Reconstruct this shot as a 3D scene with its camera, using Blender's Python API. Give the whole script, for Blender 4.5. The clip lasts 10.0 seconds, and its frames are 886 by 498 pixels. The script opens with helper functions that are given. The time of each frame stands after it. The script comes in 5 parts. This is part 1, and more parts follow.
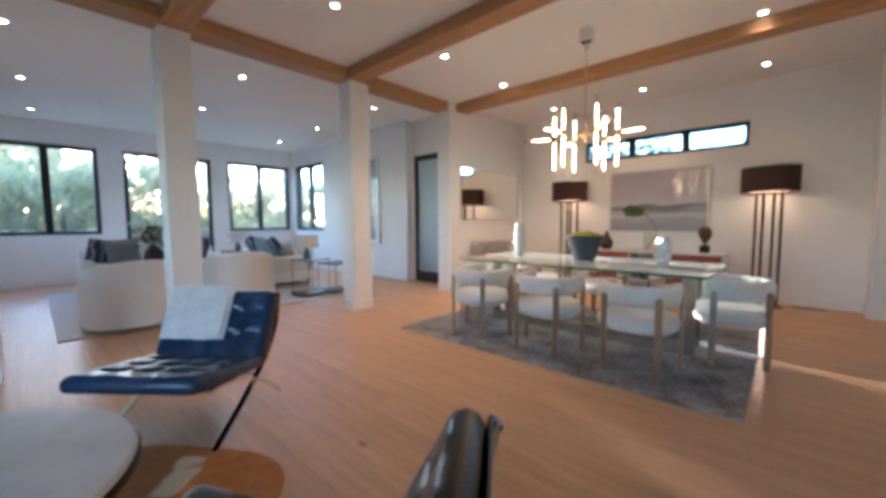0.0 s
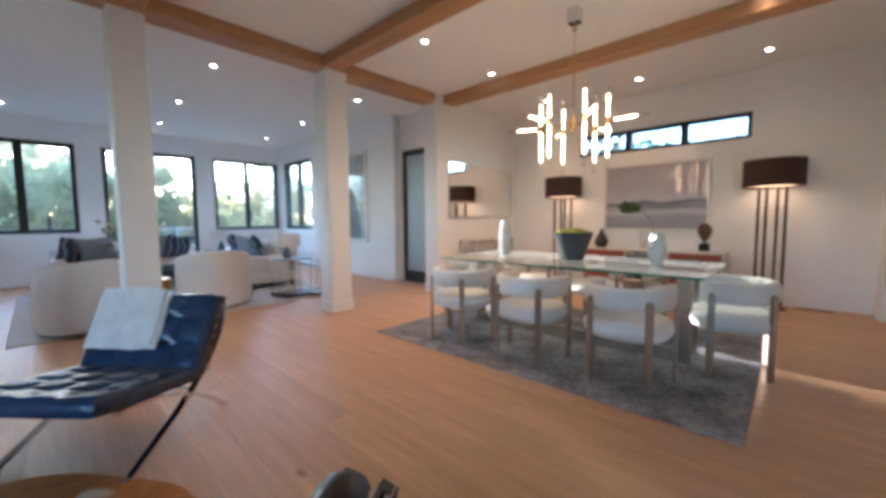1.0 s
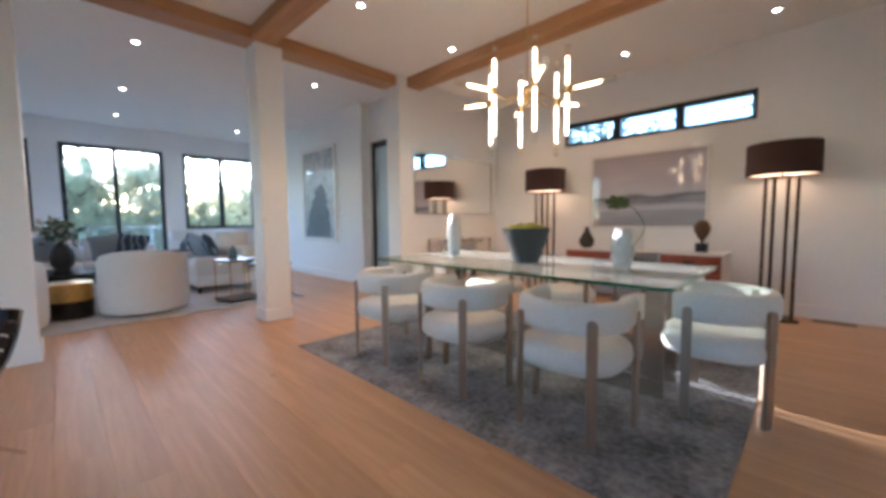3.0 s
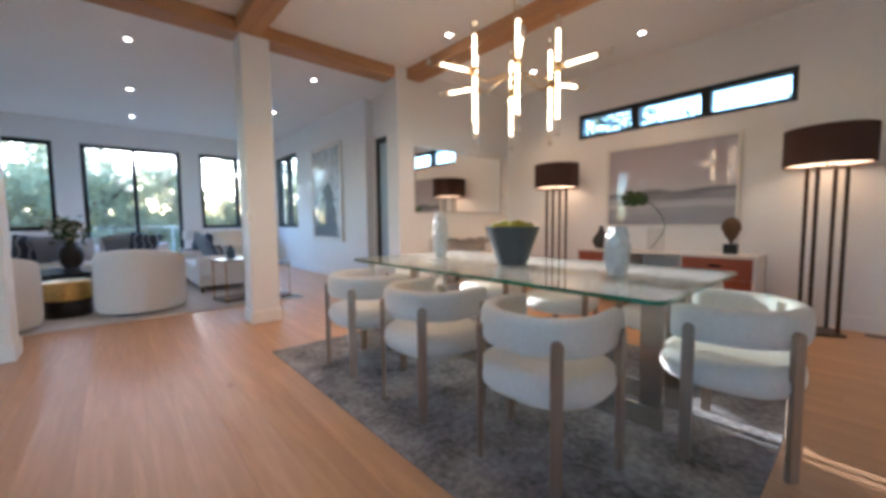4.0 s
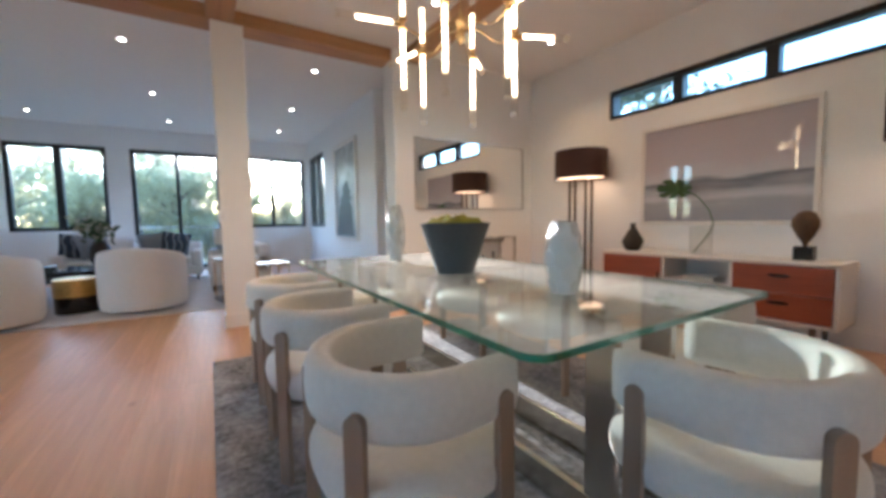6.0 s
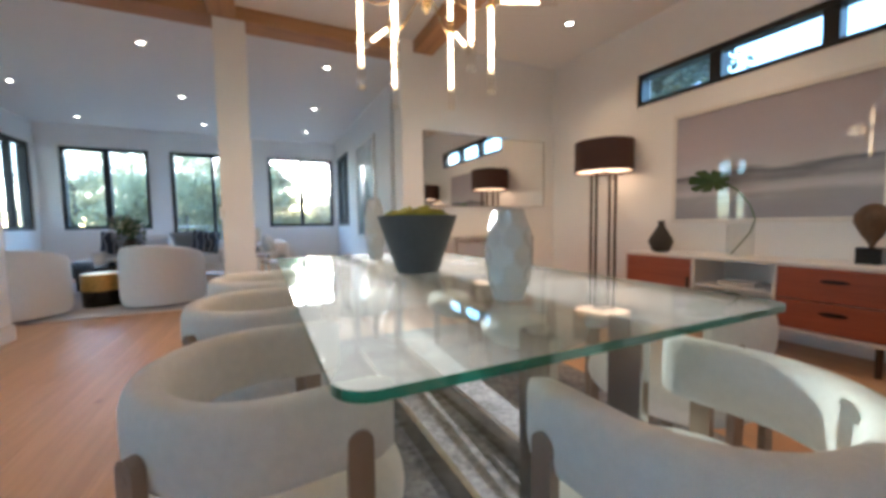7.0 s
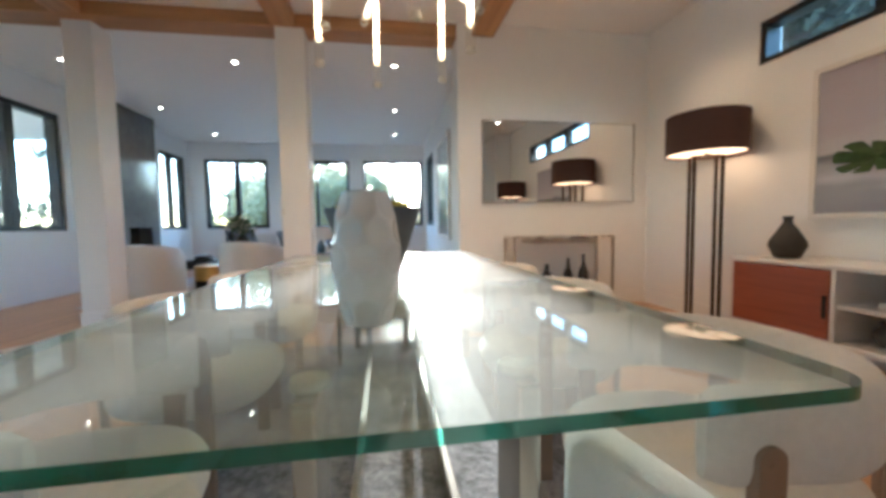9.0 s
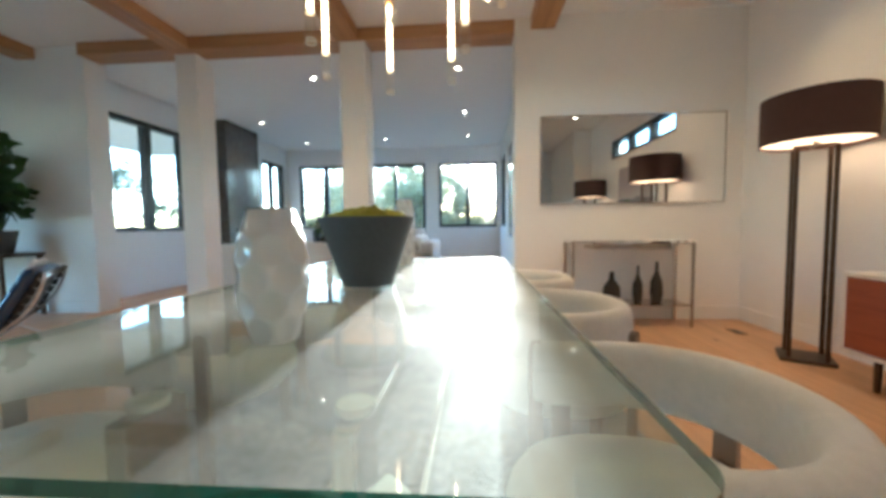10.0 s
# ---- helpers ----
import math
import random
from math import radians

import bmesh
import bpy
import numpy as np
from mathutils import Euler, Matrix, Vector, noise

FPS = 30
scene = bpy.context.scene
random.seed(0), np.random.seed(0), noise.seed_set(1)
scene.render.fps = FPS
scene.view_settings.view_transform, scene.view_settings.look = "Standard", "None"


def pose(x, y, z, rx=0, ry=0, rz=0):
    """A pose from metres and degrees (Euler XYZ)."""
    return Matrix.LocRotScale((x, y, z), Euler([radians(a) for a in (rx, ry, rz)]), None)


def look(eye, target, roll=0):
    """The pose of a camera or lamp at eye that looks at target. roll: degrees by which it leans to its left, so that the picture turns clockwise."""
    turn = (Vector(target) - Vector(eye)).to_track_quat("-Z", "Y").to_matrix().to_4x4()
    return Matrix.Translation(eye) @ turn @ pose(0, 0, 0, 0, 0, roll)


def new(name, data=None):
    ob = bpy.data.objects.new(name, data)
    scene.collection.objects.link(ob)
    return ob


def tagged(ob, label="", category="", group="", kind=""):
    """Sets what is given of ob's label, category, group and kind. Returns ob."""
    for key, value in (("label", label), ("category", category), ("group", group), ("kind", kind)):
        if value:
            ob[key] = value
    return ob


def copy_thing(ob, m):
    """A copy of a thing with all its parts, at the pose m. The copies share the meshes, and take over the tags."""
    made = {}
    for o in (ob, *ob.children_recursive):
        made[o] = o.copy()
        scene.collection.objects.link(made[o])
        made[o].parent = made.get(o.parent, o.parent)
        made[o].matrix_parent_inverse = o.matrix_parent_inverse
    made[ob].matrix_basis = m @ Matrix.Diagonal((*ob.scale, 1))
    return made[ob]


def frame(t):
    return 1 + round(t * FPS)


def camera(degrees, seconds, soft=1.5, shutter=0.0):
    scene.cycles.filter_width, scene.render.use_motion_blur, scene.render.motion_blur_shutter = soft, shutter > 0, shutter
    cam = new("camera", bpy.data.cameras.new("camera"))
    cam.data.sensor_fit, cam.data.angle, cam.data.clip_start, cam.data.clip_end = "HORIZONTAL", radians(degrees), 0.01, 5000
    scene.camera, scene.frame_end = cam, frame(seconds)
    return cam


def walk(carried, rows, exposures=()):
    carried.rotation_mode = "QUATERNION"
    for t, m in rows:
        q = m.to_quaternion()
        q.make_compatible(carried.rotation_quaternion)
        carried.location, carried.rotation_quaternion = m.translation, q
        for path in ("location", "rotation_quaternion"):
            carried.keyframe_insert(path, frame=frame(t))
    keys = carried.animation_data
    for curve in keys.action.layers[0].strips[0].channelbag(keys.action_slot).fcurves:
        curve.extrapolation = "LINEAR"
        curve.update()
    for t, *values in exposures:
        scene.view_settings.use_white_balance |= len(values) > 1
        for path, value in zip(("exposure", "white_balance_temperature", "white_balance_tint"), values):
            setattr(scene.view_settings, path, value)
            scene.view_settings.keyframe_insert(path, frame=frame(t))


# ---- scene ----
cam = camera(99.2, 10.0, soft=3.8)
EXPOSURES = [(0, 4.30, 5380, 12), (4, 4.20, 5300, 11), (7, 4.18, 5360, 9), (7.8, 4.36, 5250, 4), (8.4, 4.14, 5400, 8), (10, 4.24, 5250, 1)]
PATH = [
    (0, (0.263, 1.112, 1.183), (-1.086, 2.581, 1.035), -0.4),
    (0.5, (0.256, 1.291, 1.15), (-1.098, 2.756, 1.003), -0.4),
    (1, (0.244, 1.476, 1.152), (-1.11, 2.939, 1.0), -0.5),
    (1.5, (0.274, 1.708, 1.125), (-1.088, 3.165, 0.975), -0.4),
    (2, (0.278, 1.934, 1.116), (-1.084, 3.391, 0.967), -0.5),
    (2.5, (0.287, 2.168, 1.096), (-1.082, 3.619, 0.949), -0.5),
    (4, (0.354, 2.892, 1.064), (-1.149, 4.204, 0.919), -0.6),
    (4.5, (0.359, 3.12, 1.049), (-1.195, 4.371, 0.902), -0.6),
    (5, (0.366, 3.351, 1.056), (-1.232, 4.544, 0.905), -0.8),
    (5.5, (0.376, 3.601, 1.051), (-1.27, 4.727, 0.902), -0.9),
    (7, (0.348, 4.306, 0.988), (-1.453, 5.166, 0.853), -0.8),
    (7.5, (0.319, 4.482, 0.98), (-1.53, 5.233, 0.846), -0.8),
    (8, (0.308, 4.642, 0.974), (-1.585, 5.273, 0.841), -0.8),
    (8.5, (0.254, 4.828, 0.961), (-1.684, 5.306, 0.834), -0.9),
    (9, (0.204, 4.996, 0.957), (-1.768, 5.302, 0.832), -0.9),
    (9.5, (0.169, 5.182, 0.958), (-1.825, 5.285, 0.836), -0.7),
    (10, (0.157, 5.359, 0.987), (-1.834, 5.208, 0.867), -0.7),
]
walk(cam, [(t, look(eye, target, roll)) for t, eye, target, roll in PATH], EXPOSURES)

# ---- light ----
SUN_DIR = Vector((-0.986, 0.052, 0.151)).normalized()
world = bpy.data.worlds.new("sky")
scene.world = world
world.use_nodes = True
wn = world.node_tree.nodes
sky = wn.new("ShaderNodeTexSky")
sky.sky_type = "NISHITA"
sky.sun_disc = False
sky.sun_elevation = radians(8.8)
sky.sun_rotation = math.atan2(SUN_DIR.x, SUN_DIR.y)
sky.air_density, sky.dust_density, sky.ozone_density = 0.9, 0.4, 2.0
wn["Background"].inputs["Strength"].default_value = 0.15
world.node_tree.links.new(sky.outputs["Color"], wn["Background"].inputs["Color"])

sun_data = bpy.data.lights.new("sun", "SUN")
sun_data.energy, sun_data.angle, sun_data.color = 1.4, radians(0.8), (1.0, 0.88, 0.72)
sun = new("sun", sun_data)
sun.matrix_world = look(SUN_DIR * 50, (0, 0, 0))

WARM = (1.0, 0.60, 0.29)


def lamp(name, kind, place, watts, colour=WARM, radius=0.03, spot=None):
    data = bpy.data.lights.new(name, kind)
    data.energy, data.color, data.shadow_soft_size = watts, colour, radius
    if spot:
        data.spot_size, data.spot_blend = radians(spot), 1.0
    ob = new(name, data)
    ob.location = place
    return ob


# ---- materials ----
def material(name, colour, rough=0.6, metal=0.0, bump=0.0, scale=20.0, vary=0.08, spec=0.5, stretch=(1, 1, 1), rand=0.0, coat=0.0, emit=None, sheen=0.0):
    """Principled surface with colour variation at two scales and a fine bump."""
    m = bpy.data.materials.new(name)
    m.use_nodes = True
    nt = m.node_tree
    n, l = nt.nodes, nt.links
    b = n["Principled BSDF"]
    b.inputs["Roughness"].default_value, b.inputs["Metallic"].default_value = rough, metal
    b.inputs["Specular IOR Level"].default_value = spec
    b.inputs["Coat Weight"].default_value = coat
    b.inputs["Sheen Weight"].default_value = sheen
    tc = n.new("ShaderNodeTexCoord")
    mp = n.new("ShaderNodeMapping")
    mp.inputs["Scale"].default_value = stretch
    l.new(tc.outputs["Object"], mp.inputs["Vector"])
    n1, n2 = n.new("ShaderNodeTexNoise"), n.new("ShaderNodeTexNoise")
    n1.inputs["Scale"].default_value, n2.inputs["Scale"].default_value = scale * 0.12, scale
    n1.inputs["Detail"].default_value = n2.inputs["Detail"].default_value = 5
    add = n.new("ShaderNodeMath")
    l.new(mp.outputs[0], n1.inputs["Vector"]), l.new(mp.outputs[0], n2.inputs["Vector"])
    l.new(n1.outputs["Fac"], add.inputs[0]), l.new(n2.outputs["Fac"], add.inputs[1])
    ramp = n.new("ShaderNodeMapRange")
    ramp.inputs["From Min"].default_value, ramp.inputs["From Max"].default_value = 0.7, 1.3
    ramp.inputs["To Min"].default_value, ramp.inputs["To Max"].default_value = 1 - vary, 1 + vary
    l.new(add.outputs[0], ramp.inputs["Value"])
    last = ramp.outputs[0]
    if rand:
        info = n.new("ShaderNodeObjectInfo")
        rr = n.new("ShaderNodeMapRange")
        rr.inputs["To Min"].default_value, rr.inputs["To Max"].default_value = 1 - rand, 1 + rand
        mul = n.new("ShaderNodeMath")
        mul.operation = "MULTIPLY"
        l.new(info.outputs["Random"], rr.inputs["Value"])
        l.new(rr.outputs[0], mul.inputs[0]), l.new(last, mul.inputs[1])
        last = mul.outputs[0]
    mix = n.new("ShaderNodeVectorMath")
    mix.operation = "SCALE"
    mix.inputs[0].default_value = colour[:3]
    l.new(last, mix.inputs["Scale"])
    l.new(mix.outputs["Vector"], b.inputs["Base Color"])
    if bump:
        bp = n.new("ShaderNodeBump")
        bp.inputs["Strength"].default_value, bp.inputs["Distance"].default_value = bump, 0.01
        l.new(n2.outputs["Fac"], bp.inputs["Height"])
        l.new(bp.outputs["Normal"], b.inputs["Normal"])
    if emit:
        b.inputs["Emission Color"].default_value = (*emit[:3], 1)
        b.inputs["Emission Strength"].default_value = emit[3]
    return m


def clear(name, tint, ior=1.5, rough=0.0, dust=0.0):
    """Clear glass: light passes straight through, gloss by Fresnel."""
    m = bpy.data.materials.new(name)
    m.use_nodes = True
    n, l = m.node_tree.nodes, m.node_tree.links
    n.remove(n["Principled BSDF"])
    tr, gl, mix = n.new("ShaderNodeBsdfTransparent"), n.new("ShaderNodeBsdfGlossy"), n.new("ShaderNodeMixShader")
    lw, pw, fr = n.new("ShaderNodeLayerWeight"), n.new("ShaderNodeMath"), n.new("ShaderNodeMapRange")
    lw.inputs["Blend"].default_value = 0.5
    pw.operation, pw.inputs[1].default_value = "POWER", 5.0
    fr.inputs["To Min"].default_value = ((ior - 1) / (ior + 1)) ** 2
    l.new(lw.outputs["Facing"], pw.inputs[0]), l.new(pw.outputs[0], fr.inputs["Value"])
    tr.inputs["Color"].default_value = (*tint, 1)
    gl.inputs["Roughness"].default_value = rough
    l.new(fr.outputs[0], mix.inputs[0]), l.new(tr.outputs[0], mix.inputs[1]), l.new(gl.outputs[0], mix.inputs[2])
    last = mix.outputs[0]
    if dust:
        # a thin film of dust and wiping marks: a broad faint gloss, stronger at grazing angles, and a little scatter
        g2, df, m1, m2 = n.new("ShaderNodeBsdfGlossy"), n.new("ShaderNodeBsdfDiffuse"), n.new("ShaderNodeMixShader"), n.new("ShaderNodeMixShader")
        nz, tc = n.new("ShaderNodeTexNoise"), n.new("ShaderNodeTexCoord")
        nz.inputs["Scale"].default_value, nz.inputs["Detail"].default_value = 3.0, 6
        mr, gz, mul = n.new("ShaderNodeMapRange"), n.new("ShaderNodeMapRange"), n.new("ShaderNodeMath")
        mr.inputs["From Min"].default_value, mr.inputs["From Max"].default_value = 0.3, 0.7
        mr.inputs["To Min"].default_value, mr.inputs["To Max"].default_value = dust * 0.6, dust * 1.4
        gz.inputs["To Min"].default_value, gz.inputs["To Max"].default_value = 0.7, 3.0
        mul.operation = "MULTIPLY"
        g2.inputs["Roughness"].default_value = 0.70
        df.inputs["Color"].default_value = (0.8, 0.85, 0.82, 1)
        m2.inputs[0].default_value = 0.12
        l.new(tc.outputs["Object"], nz.inputs["Vector"]), l.new(nz.outputs["Fac"], mr.inputs["Value"])
        l.new(pw.outputs[0], gz.inputs["Value"]), l.new(gz.outputs[0], mul.inputs[0]), l.new(mr.outputs[0], mul.inputs[1])
        l.new(g2.outputs[0], m2.inputs[1]), l.new(df.outputs[0], m2.inputs[2])
        l.new(mul.outputs[0], m1.inputs[0]), l.new(last, m1.inputs[1]), l.new(m2.outputs[0], m1.inputs[2])
        last = m1.outputs[0]
    l.new(last, n["Material Output"].inputs["Surface"])
    return m


def wood(name, colour, dark, rough=0.45, along=0, rand=0.1, scale=1.0):
    """Wood with grain along one axis and a random tone for each piece."""
    m = material(name, colour, rough, bump=0.08, scale=30 * scale, vary=0.12, rand=rand, stretch=tuple(0.06 if i == along else 1.0 for i in range(3)))
    n, l = m.node_tree.nodes, m.node_tree.links
    b = n["Principled BSDF"]
    src = b.inputs["Base Color"].links[0].from_socket
    tc, info = n.new("ShaderNodeTexCoord"), n.new("ShaderNodeObjectInfo")
    off = n.new("ShaderNodeVectorMath")
    off.operation = "ADD"
    mp = n.new("ShaderNodeMapping")
    mp.inputs["Scale"].default_value = tuple(0.5 if i == along else 9.0 for i in range(3))
    wv = n.new("ShaderNodeTexNoise")
    wv.inputs["Scale"].default_value, wv.inputs["Detail"].default_value, wv.inputs["Distortion"].default_value = 2.2 * scale, 8, 1.5
    cr = n.new("ShaderNodeMapRange")
    cr.inputs["From Min"].default_value, cr.inputs["From Max"].default_value = 0.42, 0.68
    cr.inputs["To Max"].default_value = 0.75
    mx = n.new("ShaderNodeMix")
    mx.data_type = "RGBA"
    mx.inputs["B"].default_value = (*dark, 1)
    sc = n.new("ShaderNodeVectorMath")
    sc.operation = "SCALE"
    sc.inputs["Scale"].default_value = 37.0
    cmb = n.new("ShaderNodeCombineXYZ")
    for i in range(3):
        l.new(info.outputs["Random"], cmb.inputs[i])
    l.new(cmb.outputs[0], sc.inputs[0])
    l.new(tc.outputs["Object"], off.inputs[0]), l.new(sc.outputs[0], off.inputs[1])
    l.new(off.outputs[0], mp.inputs["Vector"]), l.new(mp.outputs[0], wv.inputs["Vector"])
    l.new(wv.outputs["Fac"], cr.inputs["Value"]), l.new(cr.outputs[0], mx.inputs["Factor"])
    l.new(src, mx.inputs["A"]), l.new(mx.outputs["Result"], b.inputs["Base Color"])
    return m


def glow(name, colour, strength):
    m = bpy.data.materials.new(name)
    m.use_nodes = True
    b = m.node_tree.nodes["Principled BSDF"]
    b.inputs["Base Color"].default_value = (0.8, 0.8, 0.8, 1)
    b.inputs["Emission Color"].default_value, b.inputs["Emission Strength"].default_value = (*colour, 1), strength
    return m


PAINT = material("white_wall_paint", (0.88, 0.87, 0.855), 0.75, bump=0.03, scale=60, vary=0.012)
CEIL = material("ceiling_paint", (0.90, 0.895, 0.885), 0.85, bump=0.02, scale=60, vary=0.01)
TRIM = material("trim_paint", (0.87, 0.865, 0.855), 0.45, scale=40, vary=0.01)
BEAM = wood("oak_beam", (0.52, 0.28, 0.125), (0.36, 0.185, 0.075), 0.5, rand=0.05, scale=0.5)
BEAM_Y = wood("oak_beam_long", (0.52, 0.28, 0.125), (0.36, 0.185, 0.075), 0.5, along=1, rand=0.05, scale=0.5)
OAK = wood("oak_floor", (0.585, 0.352, 0.198), (0.505, 0.298, 0.162), 0.44, rand=0.06)
# a few small dark knots in the floor boards
kn, kl = OAK.node_tree.nodes, OAK.node_tree.links
kv, km, kx = kn.new("ShaderNodeTexVoronoi"), kn.new("ShaderNodeMapRange"), kn.new("ShaderNodeMix")
ks = next(q for q in kn if q.bl_idname == "ShaderNodeVectorMath" and q.operation == "ADD")
kp = kn.new("ShaderNodeMapping")
kp.inputs["Scale"].default_value = (0.55, 1.0, 1.0)
kv.inputs["Scale"].default_value = 2.1
km.inputs["From Min"].default_value, km.inputs["From Max"].default_value = 0.012, 0.06
km.inputs["To Min"].default_value, km.inputs["To Max"].default_value = 0.8, 0.0
kx.data_type = "RGBA"
kx.inputs["B"].default_value = (0.16, 0.075, 0.035, 1)
kb = kn["Principled BSDF"].inputs["Base Color"]
kl.new(kb.links[0].from_socket, kx.inputs["A"])
kl.new(ks.outputs[0], kp.inputs["Vector"]), kl.new(kp.outputs[0], kv.inputs["Vector"])
kl.new(kv.outputs["Distance"], km.inputs["Value"]), kl.new(km.outputs[0], kx.inputs["Factor"])
kl.new(kx.outputs["Result"], kb)
BLACK = material("black_window_frame", (0.012, 0.013, 0.015), 0.4, scale=30, vary=0.1)
PANE = clear("window_glass", (0.95, 0.97, 0.97), 1.35)
# a little forward scatter in the panes, imitating the sun's glow and haze
n, l = PANE.node_tree.nodes, PANE.node_tree.links
src = n["Material Output"].inputs["Surface"].links[0].from_socket
rf, tl, m1, m2 = n.new("ShaderNodeBsdfRefraction"), n.new("ShaderNodeBsdfTranslucent"), n.new("ShaderNodeMixShader"), n.new("ShaderNodeMixShader")
rf.inputs["IOR"].default_value, rf.inputs["Roughness"].default_value = 1.12, 0.75
tl.inputs["Color"].default_value = (0.9, 0.9, 0.9, 1)
m1.inputs[0].default_value, m2.inputs[0].default_value = 0.35, 0.022
l.new(rf.outputs[0], m1.inputs[1]), l.new(tl.outputs[0], m1.inputs[2])
l.new(src, m2.inputs[1]), l.new(m1.outputs[0], m2.inputs[2]), l.new(m2.outputs[0], n["Material Output"].inputs["Surface"])
MIRROR = material("mirror", (0.88, 0.88, 0.87), 0.005, 1.0, vary=0.0)
STEEL = material("brushed_steel", (0.56, 0.53, 0.49), 0.26, 1.0, scale=60, vary=0.06, stretch=(1, 1, 0.08))
CHROME = material("polished_chrome", (0.75, 0.74, 0.72), 0.06, 1.0, vary=0.0)
BRONZE = material("dark_bronze", (0.09, 0.062, 0.048), 0.35, 0.85, scale=40, vary=0.1)
BRASS = material("brass", (0.72, 0.52, 0.26), 0.22, 1.0, scale=40, vary=0.06)
BOUCLE = material("white_boucle", (0.82, 0.80, 0.77), 0.9, bump=0.3, scale=380, vary=0.05, sheen=0.3)
LINEN = material("white_linen", (0.84, 0.83, 0.81), 0.9, bump=0.3, scale=260, vary=0.04, sheen=0.2)
LEG = material("champagne_leg", (0.36, 0.275, 0.215), 0.36, 0.5, scale=40, vary=0.08, stretch=(1, 1, 0.1))
GLASS_TOP = clear("table_glass", (0.90, 0.965, 0.935), 1.5, dust=0.115)
GLASS_EDGE = material("green_glass_edge", (0.006, 0.13, 0.08), 0.06, scale=6, vary=0.5, coat=0.5)
GLASS_EDGE.node_tree.nodes["Principled BSDF"].inputs["Transmission Weight"].default_value = 0.35
TUBE_GLASS = clear("chandelier_glass", (0.97, 0.96, 0.94), 1.5)
# pale colour stands in for light caught in the tube rims; also on table pads
RIM_GLASS = material("pale_glass_rim", (0.78, 0.74, 0.66), 0.08, scale=30, vary=0.05, coat=0.5)
CLEAR = clear("clear_glass", (0.985, 0.99, 0.988), 1.45)
LEATHER = material("navy_black_leather", (0.016, 0.042, 0.105), 0.24, bump=0.12, scale=90, vary=0.25, coat=0.15)
LEATHER_B = material("black_leather", (0.014, 0.013, 0.014), 0.3, bump=0.15, scale=90, vary=0.25, coat=0.1)
SHADE = material("brown_lamp_shade", (0.075, 0.036, 0.030), 0.85, bump=0.2, scale=300, vary=0.08)
DIFFUSER = glow("lit_diffuser", (1.0, 0.58, 0.30), 0.2)
BULB = glow("downlight_bulb", (1.0, 0.86, 0.66), 1.6)
TUBE = glow("lit_tube", (1.0, 0.68, 0.36), 1.1)
CERAMIC = material("grey_concrete_pot", (0.085, 0.095, 0.105), 0.55, bump=0.1, scale=70, vary=0.12)
PORCELAIN = material("white_porcelain", (0.78, 0.78, 0.78), 0.14, scale=12, vary=0.03, coat=0.5)
MOSS = material("yellow_green_moss", (0.30, 0.29, 0.03), 0.95, bump=0.9, scale=120, vary=0.35)
LEAF = material("green_leaf", (0.05, 0.11, 0.025), 0.5, scale=30, vary=0.3)
WALNUT_RED = wood("red_mahogany", (0.33, 0.075, 0.03), (0.22, 0.045, 0.018), 0.4, rand=0.04)
LACQUER = material("white_lacquer", (0.78, 0.75, 0.71), 0.3, scale=30, vary=0.015)
STONE_DARK = material("dark_pottery", (0.035, 0.028, 0.022), 0.6, bump=0.3, scale=90, vary=0.3)
CARVED = material("carved_wood", (0.10, 0.055, 0.03), 0.6, bump=0.5, scale=60, vary=0.35)
MARBLE = material("white_marble", (0.70, 0.69, 0.68), 0.12, scale=6, vary=0.12, coat=0.3)
FIRE_TILE = material("grey_fireplace_stone", (0.135, 0.13, 0.125), 0.16, bump=0.03, scale=8, vary=0.25)
NAVY = material("navy_cushion_fabric", (0.05, 0.075, 0.115), 0.9, bump=0.3, scale=200, vary=0.2)
n, l = NAVY.node_tree.nodes, NAVY.node_tree.links
src = n["Principled BSDF"].inputs["Base Color"].links[0].from_socket
pw_, pr, px, pc = n.new("ShaderNodeTexWave"), n.new("ShaderNodeMapRange"), n.new("ShaderNodeMix"), n.new("ShaderNodeTexCoord")
pw_.inputs["Scale"].default_value, pw_.inputs["Distortion"].default_value, pw_.inputs["Detail"].default_value = 3.2, 9.0, 3
pr.inputs["From Min"].default_value, pr.inputs["From Max"].default_value, pr.inputs["To Max"].default_value = 0.72, 0.86, 0.75
px.data_type = "RGBA"
px.inputs["B"].default_value = (0.42, 0.46, 0.52, 1)
l.new(pc.outputs["Object"], pw_.inputs["Vector"]), l.new(pw_.outputs["Fac"], pr.inputs["Value"]), l.new(pr.outputs[0], px.inputs["Factor"])
l.new(src, px.inputs["A"]), l.new(px.outputs["Result"], n["Principled BSDF"].inputs["Base Color"])
GREYF = material("grey_cushion_fabric", (0.30, 0.335, 0.38), 0.9, bump=0.3, scale=200, vary=0.15)
GOLD = material("gold_leaf_metal", (0.62, 0.38, 0.12), 0.33, 1.0, scale=25, vary=0.15)
EBONY = material("black_lacquer", (0.012, 0.011, 0.011), 0.25, scale=30, vary=0.1)
BLUE_GLASS = material("blue_glazed_lamp", (0.10, 0.17, 0.22), 0.15, scale=20, vary=0.2, coat=0.5)


# ---- mesh helpers ----
def mesh_of(name, bm, mat, smooth=False):
    me = bpy.data.meshes.new(name)
    bmesh.ops.recalc_face_normals(bm, faces=bm.faces)
    bm.to_mesh(me)
    bm.free()
    for m in (mat if isinstance(mat, (list, tuple)) else [mat]):
        me.materials.append(m)
    if smooth:
        me.polygons.foreach_set("use_smooth", [True] * len(me.polygons))
        me.set_sharp_from_angle(angle=radians(40))
    return me


